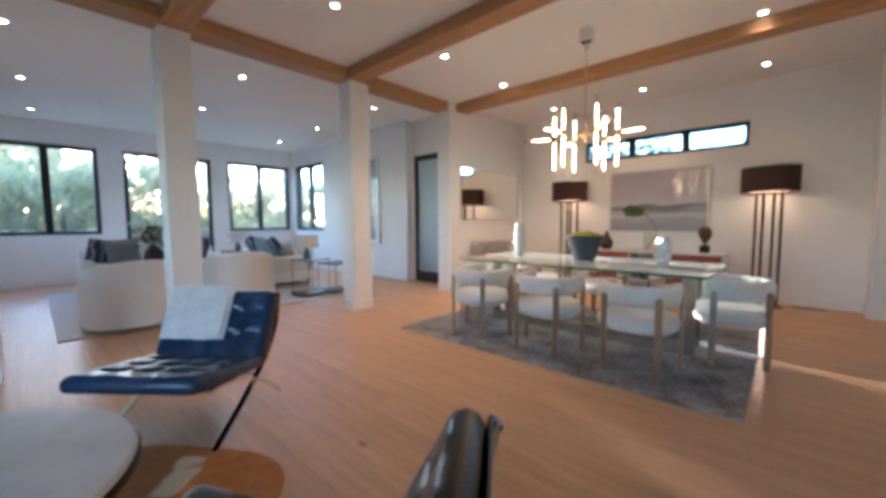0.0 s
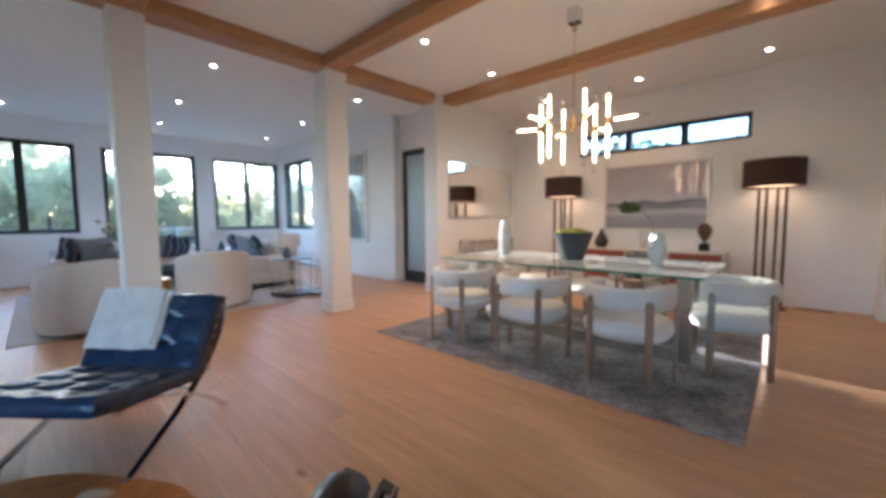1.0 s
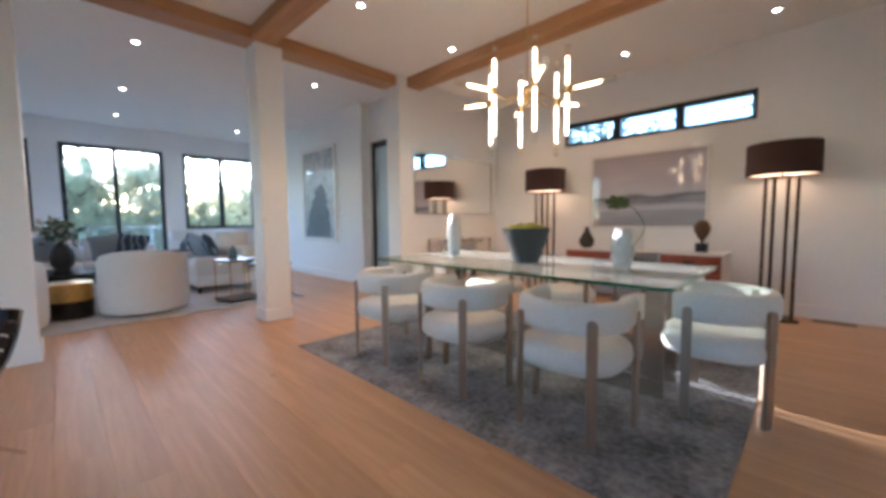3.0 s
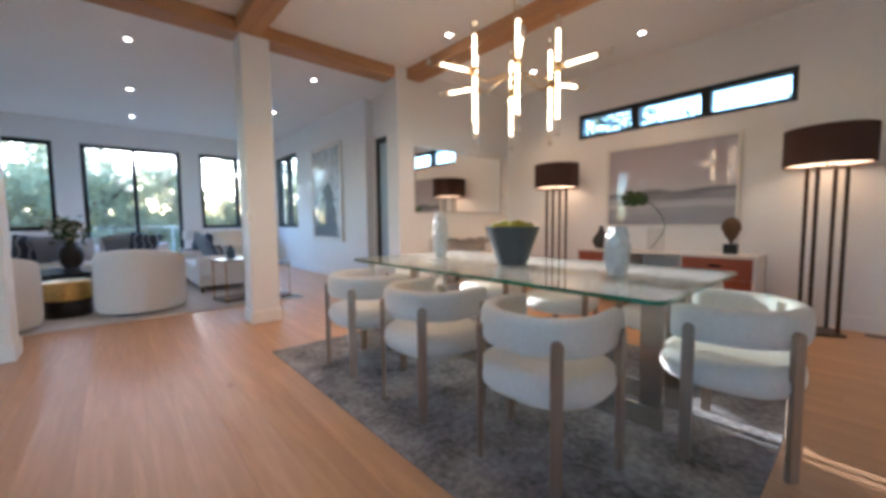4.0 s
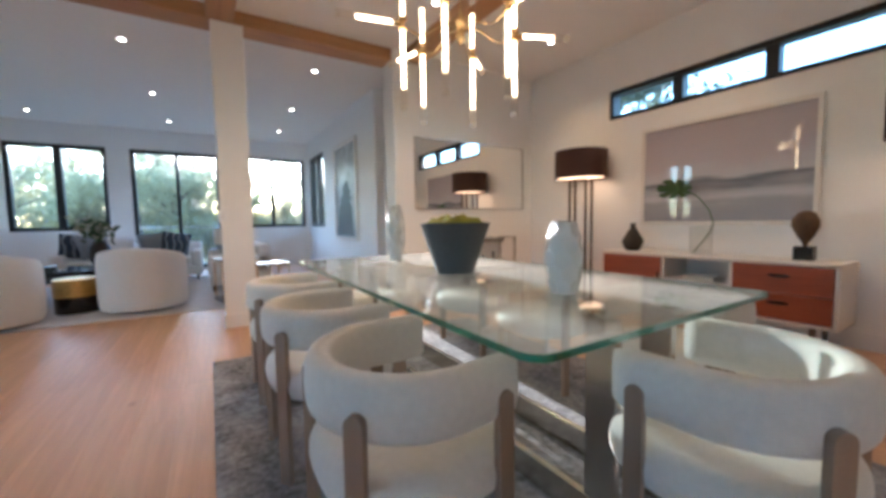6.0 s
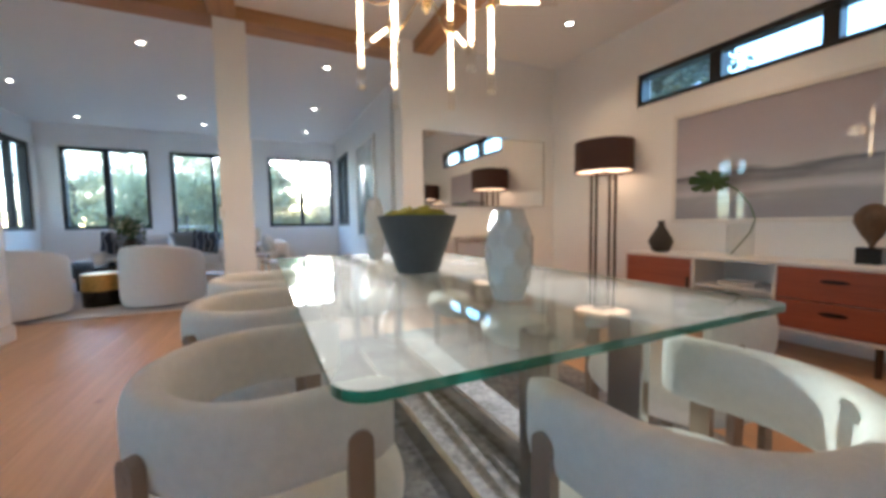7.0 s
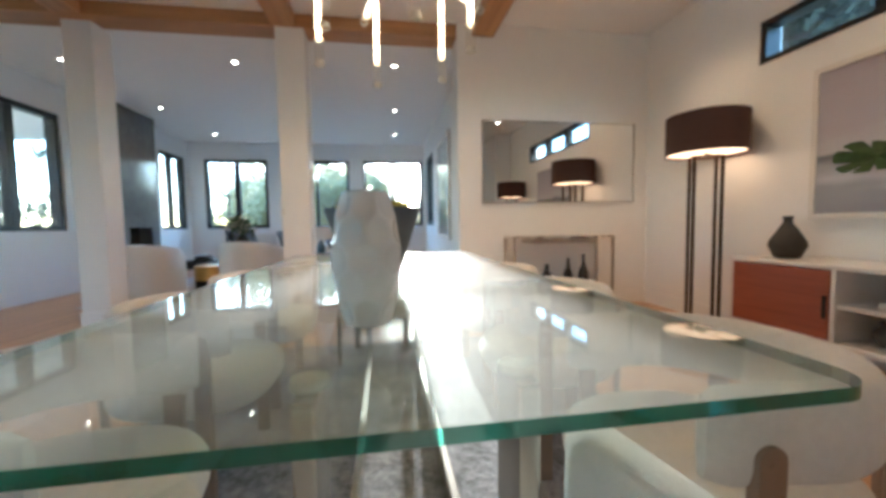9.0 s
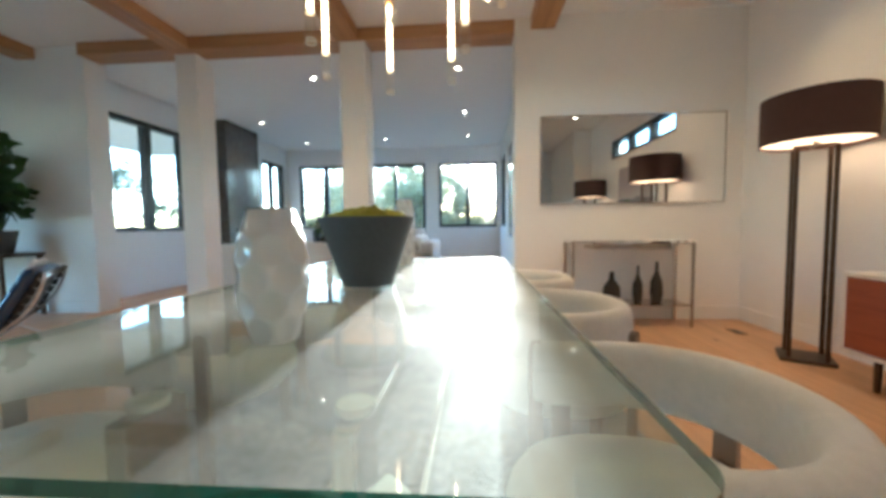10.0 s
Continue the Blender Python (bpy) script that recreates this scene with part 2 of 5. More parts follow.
def thing(name, label, category, at=(0, 0, 0), turn=0, group="", kind=""):
    ob = new(name)
    ob.empty_display_size = 0.1
    ob.matrix_world = pose(*at, 0, 0, turn)
    return tagged(ob, label, category, group, kind)


def part(name, bm, mat, parent, label="", smooth=True):
    ob = new(name, mesh_of(name, bm, mat, smooth))
    ob.parent = parent
    return tagged(ob, label) if label else ob


def solid(name, bm, mat, label, category="", group="", kind="", at=(0, 0, 0), turn=0, smooth=True):
    ob = new(name, mesh_of(name, bm, mat, smooth))
    ob.matrix_world = pose(*at, 0, 0, turn)
    return tagged(ob, label, category, group, kind)


def box(x0, x1, y0, y1, z0, z1, bevel=0.0, bm=None, seg=2):
    bm2 = bmesh.new()
    bmesh.ops.create_cube(bm2, size=1, matrix=Matrix.LocRotScale(((x0 + x1) / 2, (y0 + y1) / 2, (z0 + z1) / 2), None, (abs(x1 - x0), abs(y1 - y0), abs(z1 - z0))))
    if bevel:
        bmesh.ops.bevel(bm2, geom=list(bm2.edges), offset=bevel, segments=seg, affect="EDGES", profile=0.5)
    return merge(bm, bm2)


def merge(bm, other, m=None):
    if m is not None:
        bmesh.ops.transform(other, matrix=m, verts=other.verts)
    if bm is None:
        return other
    me = bpy.data.meshes.new("tmp")
    other.to_mesh(me)
    other.free()
    bm.from_mesh(me)
    bpy.data.meshes.remove(me)
    return bm


def rod(a, b, r, bm=None, seg=12, r2=None):
    a, b = Vector(a), Vector(b)
    bm2 = bmesh.new()
    bmesh.ops.create_cone(bm2, cap_ends=True, segments=seg, radius1=r, radius2=r if r2 is None else r2, depth=(b - a).length)
    return merge(bm, bm2, Matrix.Translation((a + b) / 2) @ (b - a).to_track_quat("Z", "Y").to_matrix().to_4x4())


def lathe(profile, seg=32, bm=None, at=(0, 0, 0), wobble=None):
    """Turned shape from (radius, height) pairs."""
    bm2 = bmesh.new()
    rings = []
    for i, (r, z) in enumerate(profile):
        ring = []
        for k in range(seg):
            a = 2 * math.pi * k / seg
            rr = r * (1 + (wobble(a, i) if wobble else 0))
            ring.append(bm2.verts.new((at[0] + rr * math.cos(a), at[1] + rr * math.sin(a), at[2] + z)))
        rings.append(ring)
    for p, q in zip(rings, rings[1:]):
        for k in range(seg):
            bm2.faces.new((p[k], p[(k + 1) % seg], q[(k + 1) % seg], q[k]))
    for ring in (rings[0], rings[-1]):
        bm2.faces.new(ring)
    bmesh.ops.remove_doubles(bm2, verts=bm2.verts, dist=1e-5)
    return merge(bm, bm2)


def sweep(points, section, bm=None, closed_ends=True):
    """A section (list of (side, up)) carried along points; side is horizontal."""
    bm2 = bmesh.new()
    rings = []
    n = len(points)
    for i, p in enumerate(points):
        p = Vector(p)
        t = (Vector(points[min(i + 1, n - 1)]) - Vector(points[max(i - 1, 0)])).normalized()
        side = Vector((t.y, -t.x, 0))
        side = side.normalized() if side.length > 1e-4 else Vector((1, 0, 0))
        up = side.cross(t).normalized()
        sec = section(i / (n - 1)) if callable(section) else section
        rings.append([bm2.verts.new(p + side * s + up * u) for s, u in sec])
    m = len(rings[0])
    for a, b in zip(rings, rings[1:]):
        for k in range(m):
            bm2.faces.new((a[k], a[(k + 1) % m], b[(k + 1) % m], b[k]))
    if closed_ends:
        bm2.faces.new(rings[0]), bm2.faces.new(rings[-1])
    return merge(bm, bm2)


def oval(a, b, n=12, power=2.0):
    out = []
    for k in range(n):
        c, s = math.cos(2 * math.pi * k / n), math.sin(2 * math.pi * k / n)
        out.append((a * math.copysign(abs(c) ** (2 / power), c), b * math.copysign(abs(s) ** (2 / power), s)))
    return out


def cushion(lx, ly, h, bm=None, m=None, n=14, pinch=0.75):
    """A soft pillow, thick in the middle, thin at its edges."""
    bm2 = bmesh.new()
    top, bot = {}, {}
    for i in range(n + 1):
        for j in range(n + 1):
            u, v = 2 * i / n - 1, 2 * j / n - 1
            puff = ((1 - u ** 4) * (1 - v ** 4)) ** pinch
            x, y = lx / 2 * u * (1 - 0.06 * (1 - abs(v)) * abs(u)), ly / 2 * v * (1 - 0.06 * (1 - abs(u)) * abs(v))
            top[i, j] = bm2.verts.new((x, y, h / 2 * puff))
            edge = i in (0, n) or j in (0, n)
            bot[i, j] = top[i, j] if edge else bm2.verts.new((x, y, -h / 2 * puff))
    for i in range(n):
        for j in range(n):
            bm2.faces.new((top[i, j], top[i + 1, j], top[i + 1, j + 1], top[i, j + 1]))
            q = (bot[i, j], bot[i, j + 1], bot[i + 1, j + 1], bot[i + 1, j])
            if len(set(q)) == 4:
                try:
                    bm2.faces.new(q)
                except ValueError:
                    pass
    return merge(bm, bm2, m)


def rounded(lx, ly, r, n=8):
    """Outline of a rectangle with round corners."""
    out = []
    for cx, cy, a0 in ((lx / 2 - r, ly / 2 - r, 0), (-lx / 2 + r, ly / 2 - r, 90), (-lx / 2 + r, -ly / 2 + r, 180), (lx / 2 - r, -ly / 2 + r, 270)):
        for k in range(n + 1):
            a = radians(a0 + 90 * k / n)
            out.append((cx + r * math.cos(a), cy + r * math.sin(a)))
    return out


def slab(outline, z0, z1, soft=0.0, bm=None, m=None, steps=4, grow=1.0):
    """A flat body over an outline, with softened edges."""
    bm2 = bmesh.new()
    levels = [(z0, 0.0), (z1, 0.0)]
    if soft:
        levels = []
        for k in range(steps + 1):
            a = math.pi / 2 * k / steps
            levels.append((z0 + soft * (1 - math.cos(a)), soft * (1 - math.sin(a))))
        levels += [(z0 + z1 - z, i) for z, i in reversed(levels)]
    rings = []
    big = max(math.hypot(x, y) for x, y in outline)
    for z, inset in levels:
        k = 1 - inset * grow / big
        rings.append([bm2.verts.new((x * k, y * k, z)) for x, y in outline])
    m2 = len(outline)
    for a, b in zip(rings, rings[1:]):
        for k in range(m2):
            bm2.faces.new((a[k], a[(k + 1) % m2], b[(k + 1) % m2], b[k]))
    bm2.faces.new(rings[0]), bm2.faces.new(rings[-1])
    return merge(bm, bm2, m)


# ---- setting ----
CEILING = 3.12
BEAM_Z = 2.985
WEST, NORTH_L, SOUTH_L = -10.09, 6.13, 0.25
DIN_W, DIN_N = -3.89, 8.09
HEAD, SILL = 2.69, 0.965


def wall(name, axis, at, thick, lo, hi, holes=(), z1=CEILING, label="white painted plaster wall"):
    """A wall along x or y; its room face lies at 'at', and it is thick metres deep (signed). holes: (from, to, sill, head)."""
    a0, a1 = sorted((at, at + thick))
    us = sorted({lo, hi, *(h[0] for h in holes), *(h[1] for h in holes)})
    ws = sorted({0.0, z1, *(h[2] for h in holes), *(h[3] for h in holes)})
    bm, made = bmesh.new(), {}

    def v(u, w, d):
        if (u, w, d) not in made:
            made[u, w, d] = bm.verts.new((us[u], d, ws[w]) if axis == "x" else (d, us[u], ws[w]))
        return made[u, w, d]

    def full(i, j):
        if not (0 <= i < len(us) - 1 and 0 <= j < len(ws) - 1):
            return False
        u, w = (us[i] + us[i + 1]) / 2, (ws[j] + ws[j + 1]) / 2
        return not any(h[0] < u < h[1] and h[2] < w < h[3] for h in holes)

    for i in range(len(us) - 1):
        for j in range(len(ws) - 1):
            if full(i, j):
                for d in (a0, a1):
                    bm.faces.new((v(i, j, d), v(i + 1, j, d), v(i + 1, j + 1, d), v(i, j + 1, d)))
                for di, dj, p, q in ((-1, 0, (i, j), (i, j + 1)), (1, 0, (i + 1, j), (i + 1, j + 1)), (0, -1, (i, j), (i + 1, j)), (0, 1, (i, j + 1), (i + 1, j + 1))):
                    if not full(i + di, j + dj):
                        bm.faces.new((v(*p, a0), v(*q, a0), v(*q, a1), v(*p, a1)))
    return solid(name, bm, PAINT, label, "wall", kind="structure", smooth=False)


def window(name, axis, at, lo, hi, sill, head, panes=2, depth=0.14, edge=0.072, label="black framed window with clear panes", post=0.07, splits=None):
    """Black frame, mullions, sashes and panes in a wall opening."""
    w = thing(name, label, "window", kind="structure")

    def b(u0, u1, w0, w1, d0, d1, bm=None, bev=0.004):
        return box(u0, u1, at + d0, at + d1, w0, w1, bev, bm, 1) if axis == "x" else box(at + d0, at + d1, u0, u1, w0, w1, bev, bm, 1)

    d = depth / 2
    f = b(lo, hi, sill, sill + edge, -d, d)
    f = b(lo, hi, head - edge, head, -d, d, f)
    f = b(lo, lo + edge, sill + edge, head - edge, -d, d, f)
    f = b(hi - edge, hi, sill + edge, head - edge, -d, d, f)
    part("window_frame", f, BLACK, w, smooth=False)
    cuts = splits or [lo + (hi - lo) * k / panes for k in range(panes + 1)]
    for c in cuts[1:-1]:
        part("mullion", b(c - post / 2, c + post / 2, sill + edge, head - edge, -d * 0.9, d * 0.9), BLACK, w, smooth=False)
    for k, (p, q) in enumerate(zip(cuts, cuts[1:])):
        p = p + (edge if k == 0 else post / 2)
        q = q - (edge if k == len(cuts) - 2 else post / 2)
        o = part("pane", b(p, q, sill + edge, head - edge, -0.006, 0.006, bev=0), PANE, w, smooth=False)
        o.visible_shadow = False
    return w


T = 0.22
# west wall of the living room: three openings; the middle one is a sliding door
W1, W2, W3 = (0.60, 2.09), (2.48, 4.12), (4.49, 6.05)
wall("wall_west", "y", WEST, -T, SOUTH_L - T, NORTH_L + T, [(*W1, SILL, HEAD), (*W2, 0.06, HEAD), (*W3, SILL, HEAD)])
window("window_1", "y", WEST - 0.1, *W1, SILL, HEAD, 2, label="black framed two pane window looking onto trees", post=0.12)
window("window_2", "y", WEST - 0.1, *W2, 0.06, HEAD, 2, label="tall black framed sliding glass door to balcony", post=0.07)
window("window_3", "y", WEST - 0.1, *W3, SILL, HEAD, 2, label="black framed two pane window with low sun behind", post=0.09)
# north wall of the living room, with the corner window
wall("wall_north_living", "x", NORTH_L, T, WEST, -5.30, [(-9.90, -8.45, SILL, HEAD)])
window("window_4", "x", NORTH_L + 0.1, -9.90, -8.45, SILL, HEAD, 2, label="black framed corner window on the north wall", post=0.09)
# south wall of the living room
wall("wall_south_living", "x", SOUTH_L, -T, WEST, -4.1, [(-9.92, -8.85, SILL, HEAD), (-6.35, -4.85, SILL, HEAD)])
window("window_5", "x", SOUTH_L - 0.1, -9.92, -8.85, SILL, HEAD, 2, label="black framed narrow two pane side window", post=0.08)
window("window_6", "x", SOUTH_L - 0.1, -6.35, -4.85, SILL, HEAD, 2, label="black framed two pane window with trees outside", post=0.12)
# dining room
wall("wall_mirror", "y", DIN_W, -0.28, 5.82, DIN_N + T)
wall("wall_north_dining", "x", DIN_N, T, DIN_W, 1.3, [(-2.56, -0.213, 2.23, 2.577)])
window("window_7", "x", DIN_N + 0.08, -2.56, -0.213, 2.23, 2.577, 3, edge=0.05, label="black framed clerestory strip window with three panes", post=0.1)
wall("wall_nib", "y", 1.0, 0.30, 7.70, DIN_N)
wall("wall_east_return", "x", 7.70, 0.3, 1.30, 3.6)
wall("wall_east", "y", 3.4, T, -4.0, 7.70)
wall("wall_south", "x", -3.6, -T, -4.05, 3.4, [(-1.9, 1.9, 0.06, HEAD)])
window("window_8", "x", -3.7, -1.9, 1.9, 0.06, HEAD, 3, label="wide black framed glass doors of the front room", post=0.08)
wall("wall_front_room_west", "y", -4.0, -0.27, -3.6, 0.90)
wall("wall_east_stub", "y", 1.08, 0.3, 6.25, 6.70)
# niche with the glazed inner door
wall("wall_door", "x", 6.28, 0.2, -5.30, -4.17, [(-5.25, -4.30, 0.0, 2.46)])
bm = box(-5.52, -5.30, 6.34, 7.8, 0, CEILING)
solid("wall_passage", bm, PAINT, "white painted passage wall behind the door", "wall", kind="structure", smooth=False)
wall("wall_passage_end", "x", 7.8, 0.2, -5.52, -4.17)

solid("ceiling", box(-10.3, 3.65, -3.85, 8.4, CEILING, CEILING + 0.15), CEIL, "flat white painted ceiling", "ceiling", kind="structure", smooth=False)
solid("floor", box(-10.3, 3.65, -3.85, 8.4, -0.12, -0.012), OAK, "pale oak plank floor with fine joints", "floor", kind="structure", smooth=False)

# oak beams: one over the columns, the others across the dining side
COL_X0, COL_X1 = -4.21, -3.93
bm = box(COL_X0, COL_X1, 0.90, 5.82, BEAM_Z, CEILING + 0.001, 0.006)
solid("ceiling_beam", bm, BEAM_Y, "long honey oak ceiling beam over the columns", "beam", "oak ceiling beams", kind="structure", smooth=False)
for y in (0.18, 2.12, 4.04, 6.1):
    x0 = DIN_W if y > 5 else (-4.0 if y < 0.5 else COL_X1)
    solid("ceiling_beam", box(x0, 3.4, y - 0.12, y + 0.12, BEAM_Z + (0.004 if y < 5 else 0), CEILING + 0.001, 0.006), BEAM, "honey oak ceiling beam across the dining side", "beam", "oak ceiling beams", kind="structure", smooth=False)


def column(y0, y1, dx=0.0):
    c = thing("column", "square white painted column with stepped base", "column", group="white columns", kind="structure")
    part("shaft", box(COL_X0 + dx, COL_X1 + dx, y0, y1, 0.14, BEAM_Z, 0.004), PAINT, c, smooth=False)
    part("plinth", box(COL_X0 + dx - 0.015, COL_X1 + dx + 0.015, y0 - 0.015, y1 + 0.015, 0, 0.14, 0.006), TRIM, c, smooth=False)


column(3.955, 4.235)
column(1.99, 2.25, -0.11)


def skirting(u0, u1, at, axis, side):
    b = box(u0, u1, at, at + 0.016 * side, 0, 0.14, 0.004, None, 1) if axis == "x" else box(at, at + 0.016 * side, u0, u1, 0, 0.14, 0.004, None, 1)
    solid("baseboard", b, TRIM, "white painted baseboard", "baseboard", kind="structure", smooth=False)


skirting(DIN_W + 0.016, 1.0, DIN_N, "x", -1)
skirting(5.82, DIN_N, DIN_W, "y", 1)
skirting(DIN_W - 0.28, DIN_W, 5.82, "x", -1)
skirting(WEST + 0.016, -5.30, NORTH_L, "x", -1)
skirting(SOUTH_L, W2[0] - 0.02, WEST, "y", 1)
skirting(W2[1] + 0.02, NORTH_L, WEST, "y", 1)
skirting(WEST + 0.016, -8.12, SOUTH_L, "x", 1)
skirting(-7.0, -4.25, SOUTH_L, "x", 1)
skirting(-3.6, 0.90, -4.0, "y", 1)
skirting(7.70, 8.07, 1.0, "y", -1)

# inner door: black frame with a frosted pane, shut
FROST = material("frosted_pane", (0.42, 0.52, 0.58), 0.35, scale=8, vary=0.05)
d = thing("door_1", "black framed inner door with frosted bluish pane, shut", "door", kind="structure")
f = box(-5.245, -5.175, 6.30, 6.36, 0.0, 2.455, 0.004)
f = box(-4.375, -4.305, 6.30, 6.36, 0.0, 2.455, 0.004, f)
f = box(-5.175, -4.375, 6.30, 6.36, 2.36, 2.455, 0.004, f)
f = box(-5.175, -4.375, 6.30, 6.36, 0.0, 0.2, 0.004, f)
part("door_frame", f, BLACK, d, smooth=False)
part("pane", box(-5.175, -4.375, 6.325, 6.335, 0.2, 2.36), FROST, d, smooth=False)
part("door_handle", rod((-4.41, 6.28, 0.98), (-4.41, 6.28, 1.12), 0.01), CHROME, d)


def downlight(x, y, watts=26):
    l = thing("downlight", "small round recessed ceiling downlight, lit", "ceiling light", (x, y, CEILING), group="recessed downlights")
    part("trim_ring", lathe([(0.055, 0.0), (0.055, -0.006), (0.034, -0.008), (0.034, -0.003)], 24), TRIM, l)
    part("bulb", lathe([(0.033, -0.001), (0.033, -0.005), (0.001, -0.006)], 20), BULB, l)
    s = lamp("downlight_beam", "SPOT", (x, y, CEILING - 0.03), watts, WARM, 0.035, 110)


for x, y, w in ((-2.83, 3.07, 3.5), (-2.82, 4.52, 4.2), (-2.84, 5.80, 4.2), (-2.85, 7.38, 3.0), (-1.44, 7.40, 2.0), (-0.01, 5.88, 0.8), (-0.04, 7.45, 0.5)):
    downlight(x, y, w)
for x, y in ((-5.36, 1.04), (-5.20, 3.13), (-5.07, 5.19), (-7.32, 1.13), (-7.19, 3.2), (-7.06, 5.25), (-9.27, 1.22), (-9.05, 3.28), (-8.92, 5.3)):
    downlight(x, y, 1.0)

# fireplace breast of dark stone
fp = thing("fireplace", "full height dark grey stone fireplace with slim firebox", "fireplace", kind="structure")
b = box(-8.12, -7.0, SOUTH_L, 0.58, 1.0, CEILING - 0.002, 0.004)
b = box(-8.12, -7.86, SOUTH_L, 0.58, 0.0, 1.0, 0.004, b)
b = box(-7.2, -7.0, SOUTH_L, 0.58, 0.0, 1.0, 0.004, b)
b = box(-7.86, -7.2, SOUTH_L, 0.58, 0.0, 0.35, 0.004, b)
part("chimney_breast", b, FIRE_TILE, fp, smooth=False)
part("firebox", box(-7.86, -7.2, SOUTH_L, 0.35, 0.35, 1.0), EBONY, fp, "black firebox opening", smooth=False)


# ---- dining ----
# rug
RUG = material("blue_grey_rug", (0.255, 0.262, 0.285), 0.95, bump=0.6, scale=34, vary=0.6)
RUG_L = material("pale_wool_rug", (0.58, 0.58, 0.59), 0.95, bump=0.6, scale=90, vary=0.12)
solid("dining_rug", box(-2.875, 0.115, 3.825, 6.15, 0.0, 0.012, 0.004), RUG, "large mottled blue grey rug under the dining table", "rug", smooth=False)


# dining chairs
def dining_chair():
    c = thing("dining_chair", "white boucle barrel dining chair with flat champagne legs", "chair", group="chairs round the table")
    seat_line = [(0.287 * math.copysign(abs(math.cos(a)) ** 0.78, math.cos(a)), 0.01 + 0.272 * math.copysign(abs(math.sin(a)) ** 0.78, math.sin(a))) for a in (2 * math.pi * k / 44 for k in range(44))]
    part("seat", slab(seat_line, 0.318, 0.452, 0.066, steps=6), BOUCLE, c)
    pts = [(-0.254 + 0.012 * (1 - k / 6), 0.20 - 0.20 * k / 6, 0.603) for k in range(6)]
    pts += [(-0.254 * math.cos(math.pi * k / 28), -0.235 * math.sin(math.pi * k / 28), 0.603) for k in range(29)]
    pts += [(0.254 - 0.012 * k / 6, 0.20 * k / 6, 0.603) for k in range(1, 7)]

    def sec(u):
        e = min(u, 1 - u)
        k = 1.0 if e > 0.04 else 0.3 + 0.7 * math.sqrt(max(0, 1 - (1 - e / 0.04) ** 2))
        return [(0.040 * s * k, 0.079 * v * (0.8 + 0.2 * k)) for s, v in oval(1, 1, 18, 3.0)]
    part("backrest", sweep(pts, sec), BOUCLE, c)
    for lx, ly, a in ((-0.196, -0.232, -129), (0.196, -0.232, -51), (0.294, 0.125, 0), (-0.294, 0.125, 180)):
        ca, sa = math.cos(radians(a)), math.sin(radians(a))
        line = [(-0.023, 0), (0.023, 0), (0.023, 0.585)] + [(0.023 * math.cos(radians(t)), 0.585 + 0.023 * math.sin(radians(t))) for t in range(20, 180, 20)] + [(-0.023, 0.585)]
        b = bmesh.new()
        f0 = [b.verts.new((u, 0, w)) for u, w in line]
        f1 = [b.verts.new((u, 0.022, w)) for u, w in line]
        b.faces.new(f0), b.faces.new(f1)
        for k in range(len(line)):
            b.faces.new((f0[k], f0[(k + 1) % len(line)], f1[(k + 1) % len(line)], f1[k]))
        m = Matrix.Translation((lx, ly, 0.0)) @ Matrix.Rotation(radians(a + 90), 4, "Z")
        bmesh.ops.transform(b, matrix=m, verts=b.verts)
        leg = part("leg", b, LEG, c, smooth=False)
        part("bolt", rod((lx + 0.001 * ca, ly + 0.001 * sa, 0.575), (lx - 0.005 * ca, ly - 0.005 * sa, 0.575), 0.008), LEG, leg)
    return c


CH_Y = 4.29
chair = dining_chair()
chair.matrix_world = pose(-2.117, CH_Y, 0.012, 0, 0, 0)
for x, y, r in ((-1.352, CH_Y, 0), (-0.592, CH_Y + 0.025, 2), (-2.117, 5.68, 180), (-1.352, 5.69, 180), (-0.54, 5.70, 177), (-0.06, 5.035, 96), (-2.55, 4.96, -90)):
    copy_thing(chair, pose(x, y, 0.012, 0, 0, r))

# glass table
TX0, TX1, TY0, TY1 = -2.52, -0.145, 4.385, 5.585
TCX, TCY = (TX0 + TX1) / 2, (TY0 + TY1) / 2
table = thing("dining_table", "long clear glass dining table on brushed steel base", "table", (TCX, TCY, 0.012))
b = slab(rounded(TX1 - TX0, TY1 - TY0, 0.06), 0.732, 0.75)
me = mesh_of("tabletop", b, [GLASS_TOP, GLASS_EDGE])
for p in me.polygons:
    if abs(p.normal.z) < 0.5:
        p.material_index = 1
top = new("tabletop", me)
top.parent = table
tagged(top, "thick glass top with green edge")
for sy in (-0.10, 0.21):
    for sx in (-1, 1):
        part("leg", box(sx * 0.985 - 0.055, sx * 0.985 + 0.055, sy - 0.016, sy + 0.016, 0.112, 0.716, 0.004), STEEL, table, smooth=False)
    part("foot_rail", box(-1.04, 1.04, sy - 0.014, sy + 0.014, 0, 0.110, 0.004), STEEL, table, "long polished steel floor rail", smooth=False)
for sy in (-0.10, 0.21):
    for sx in (-1, 1):
        part("pad", lathe([(0.026, 0.0), (0.028, 0.003), (0.028, 0.011), (0.026, 0.014)], 20, at=(sx * 0.985, sy, 0.717)), RIM_GLASS, table, "clear pad under the glass")

TZ = 0.763


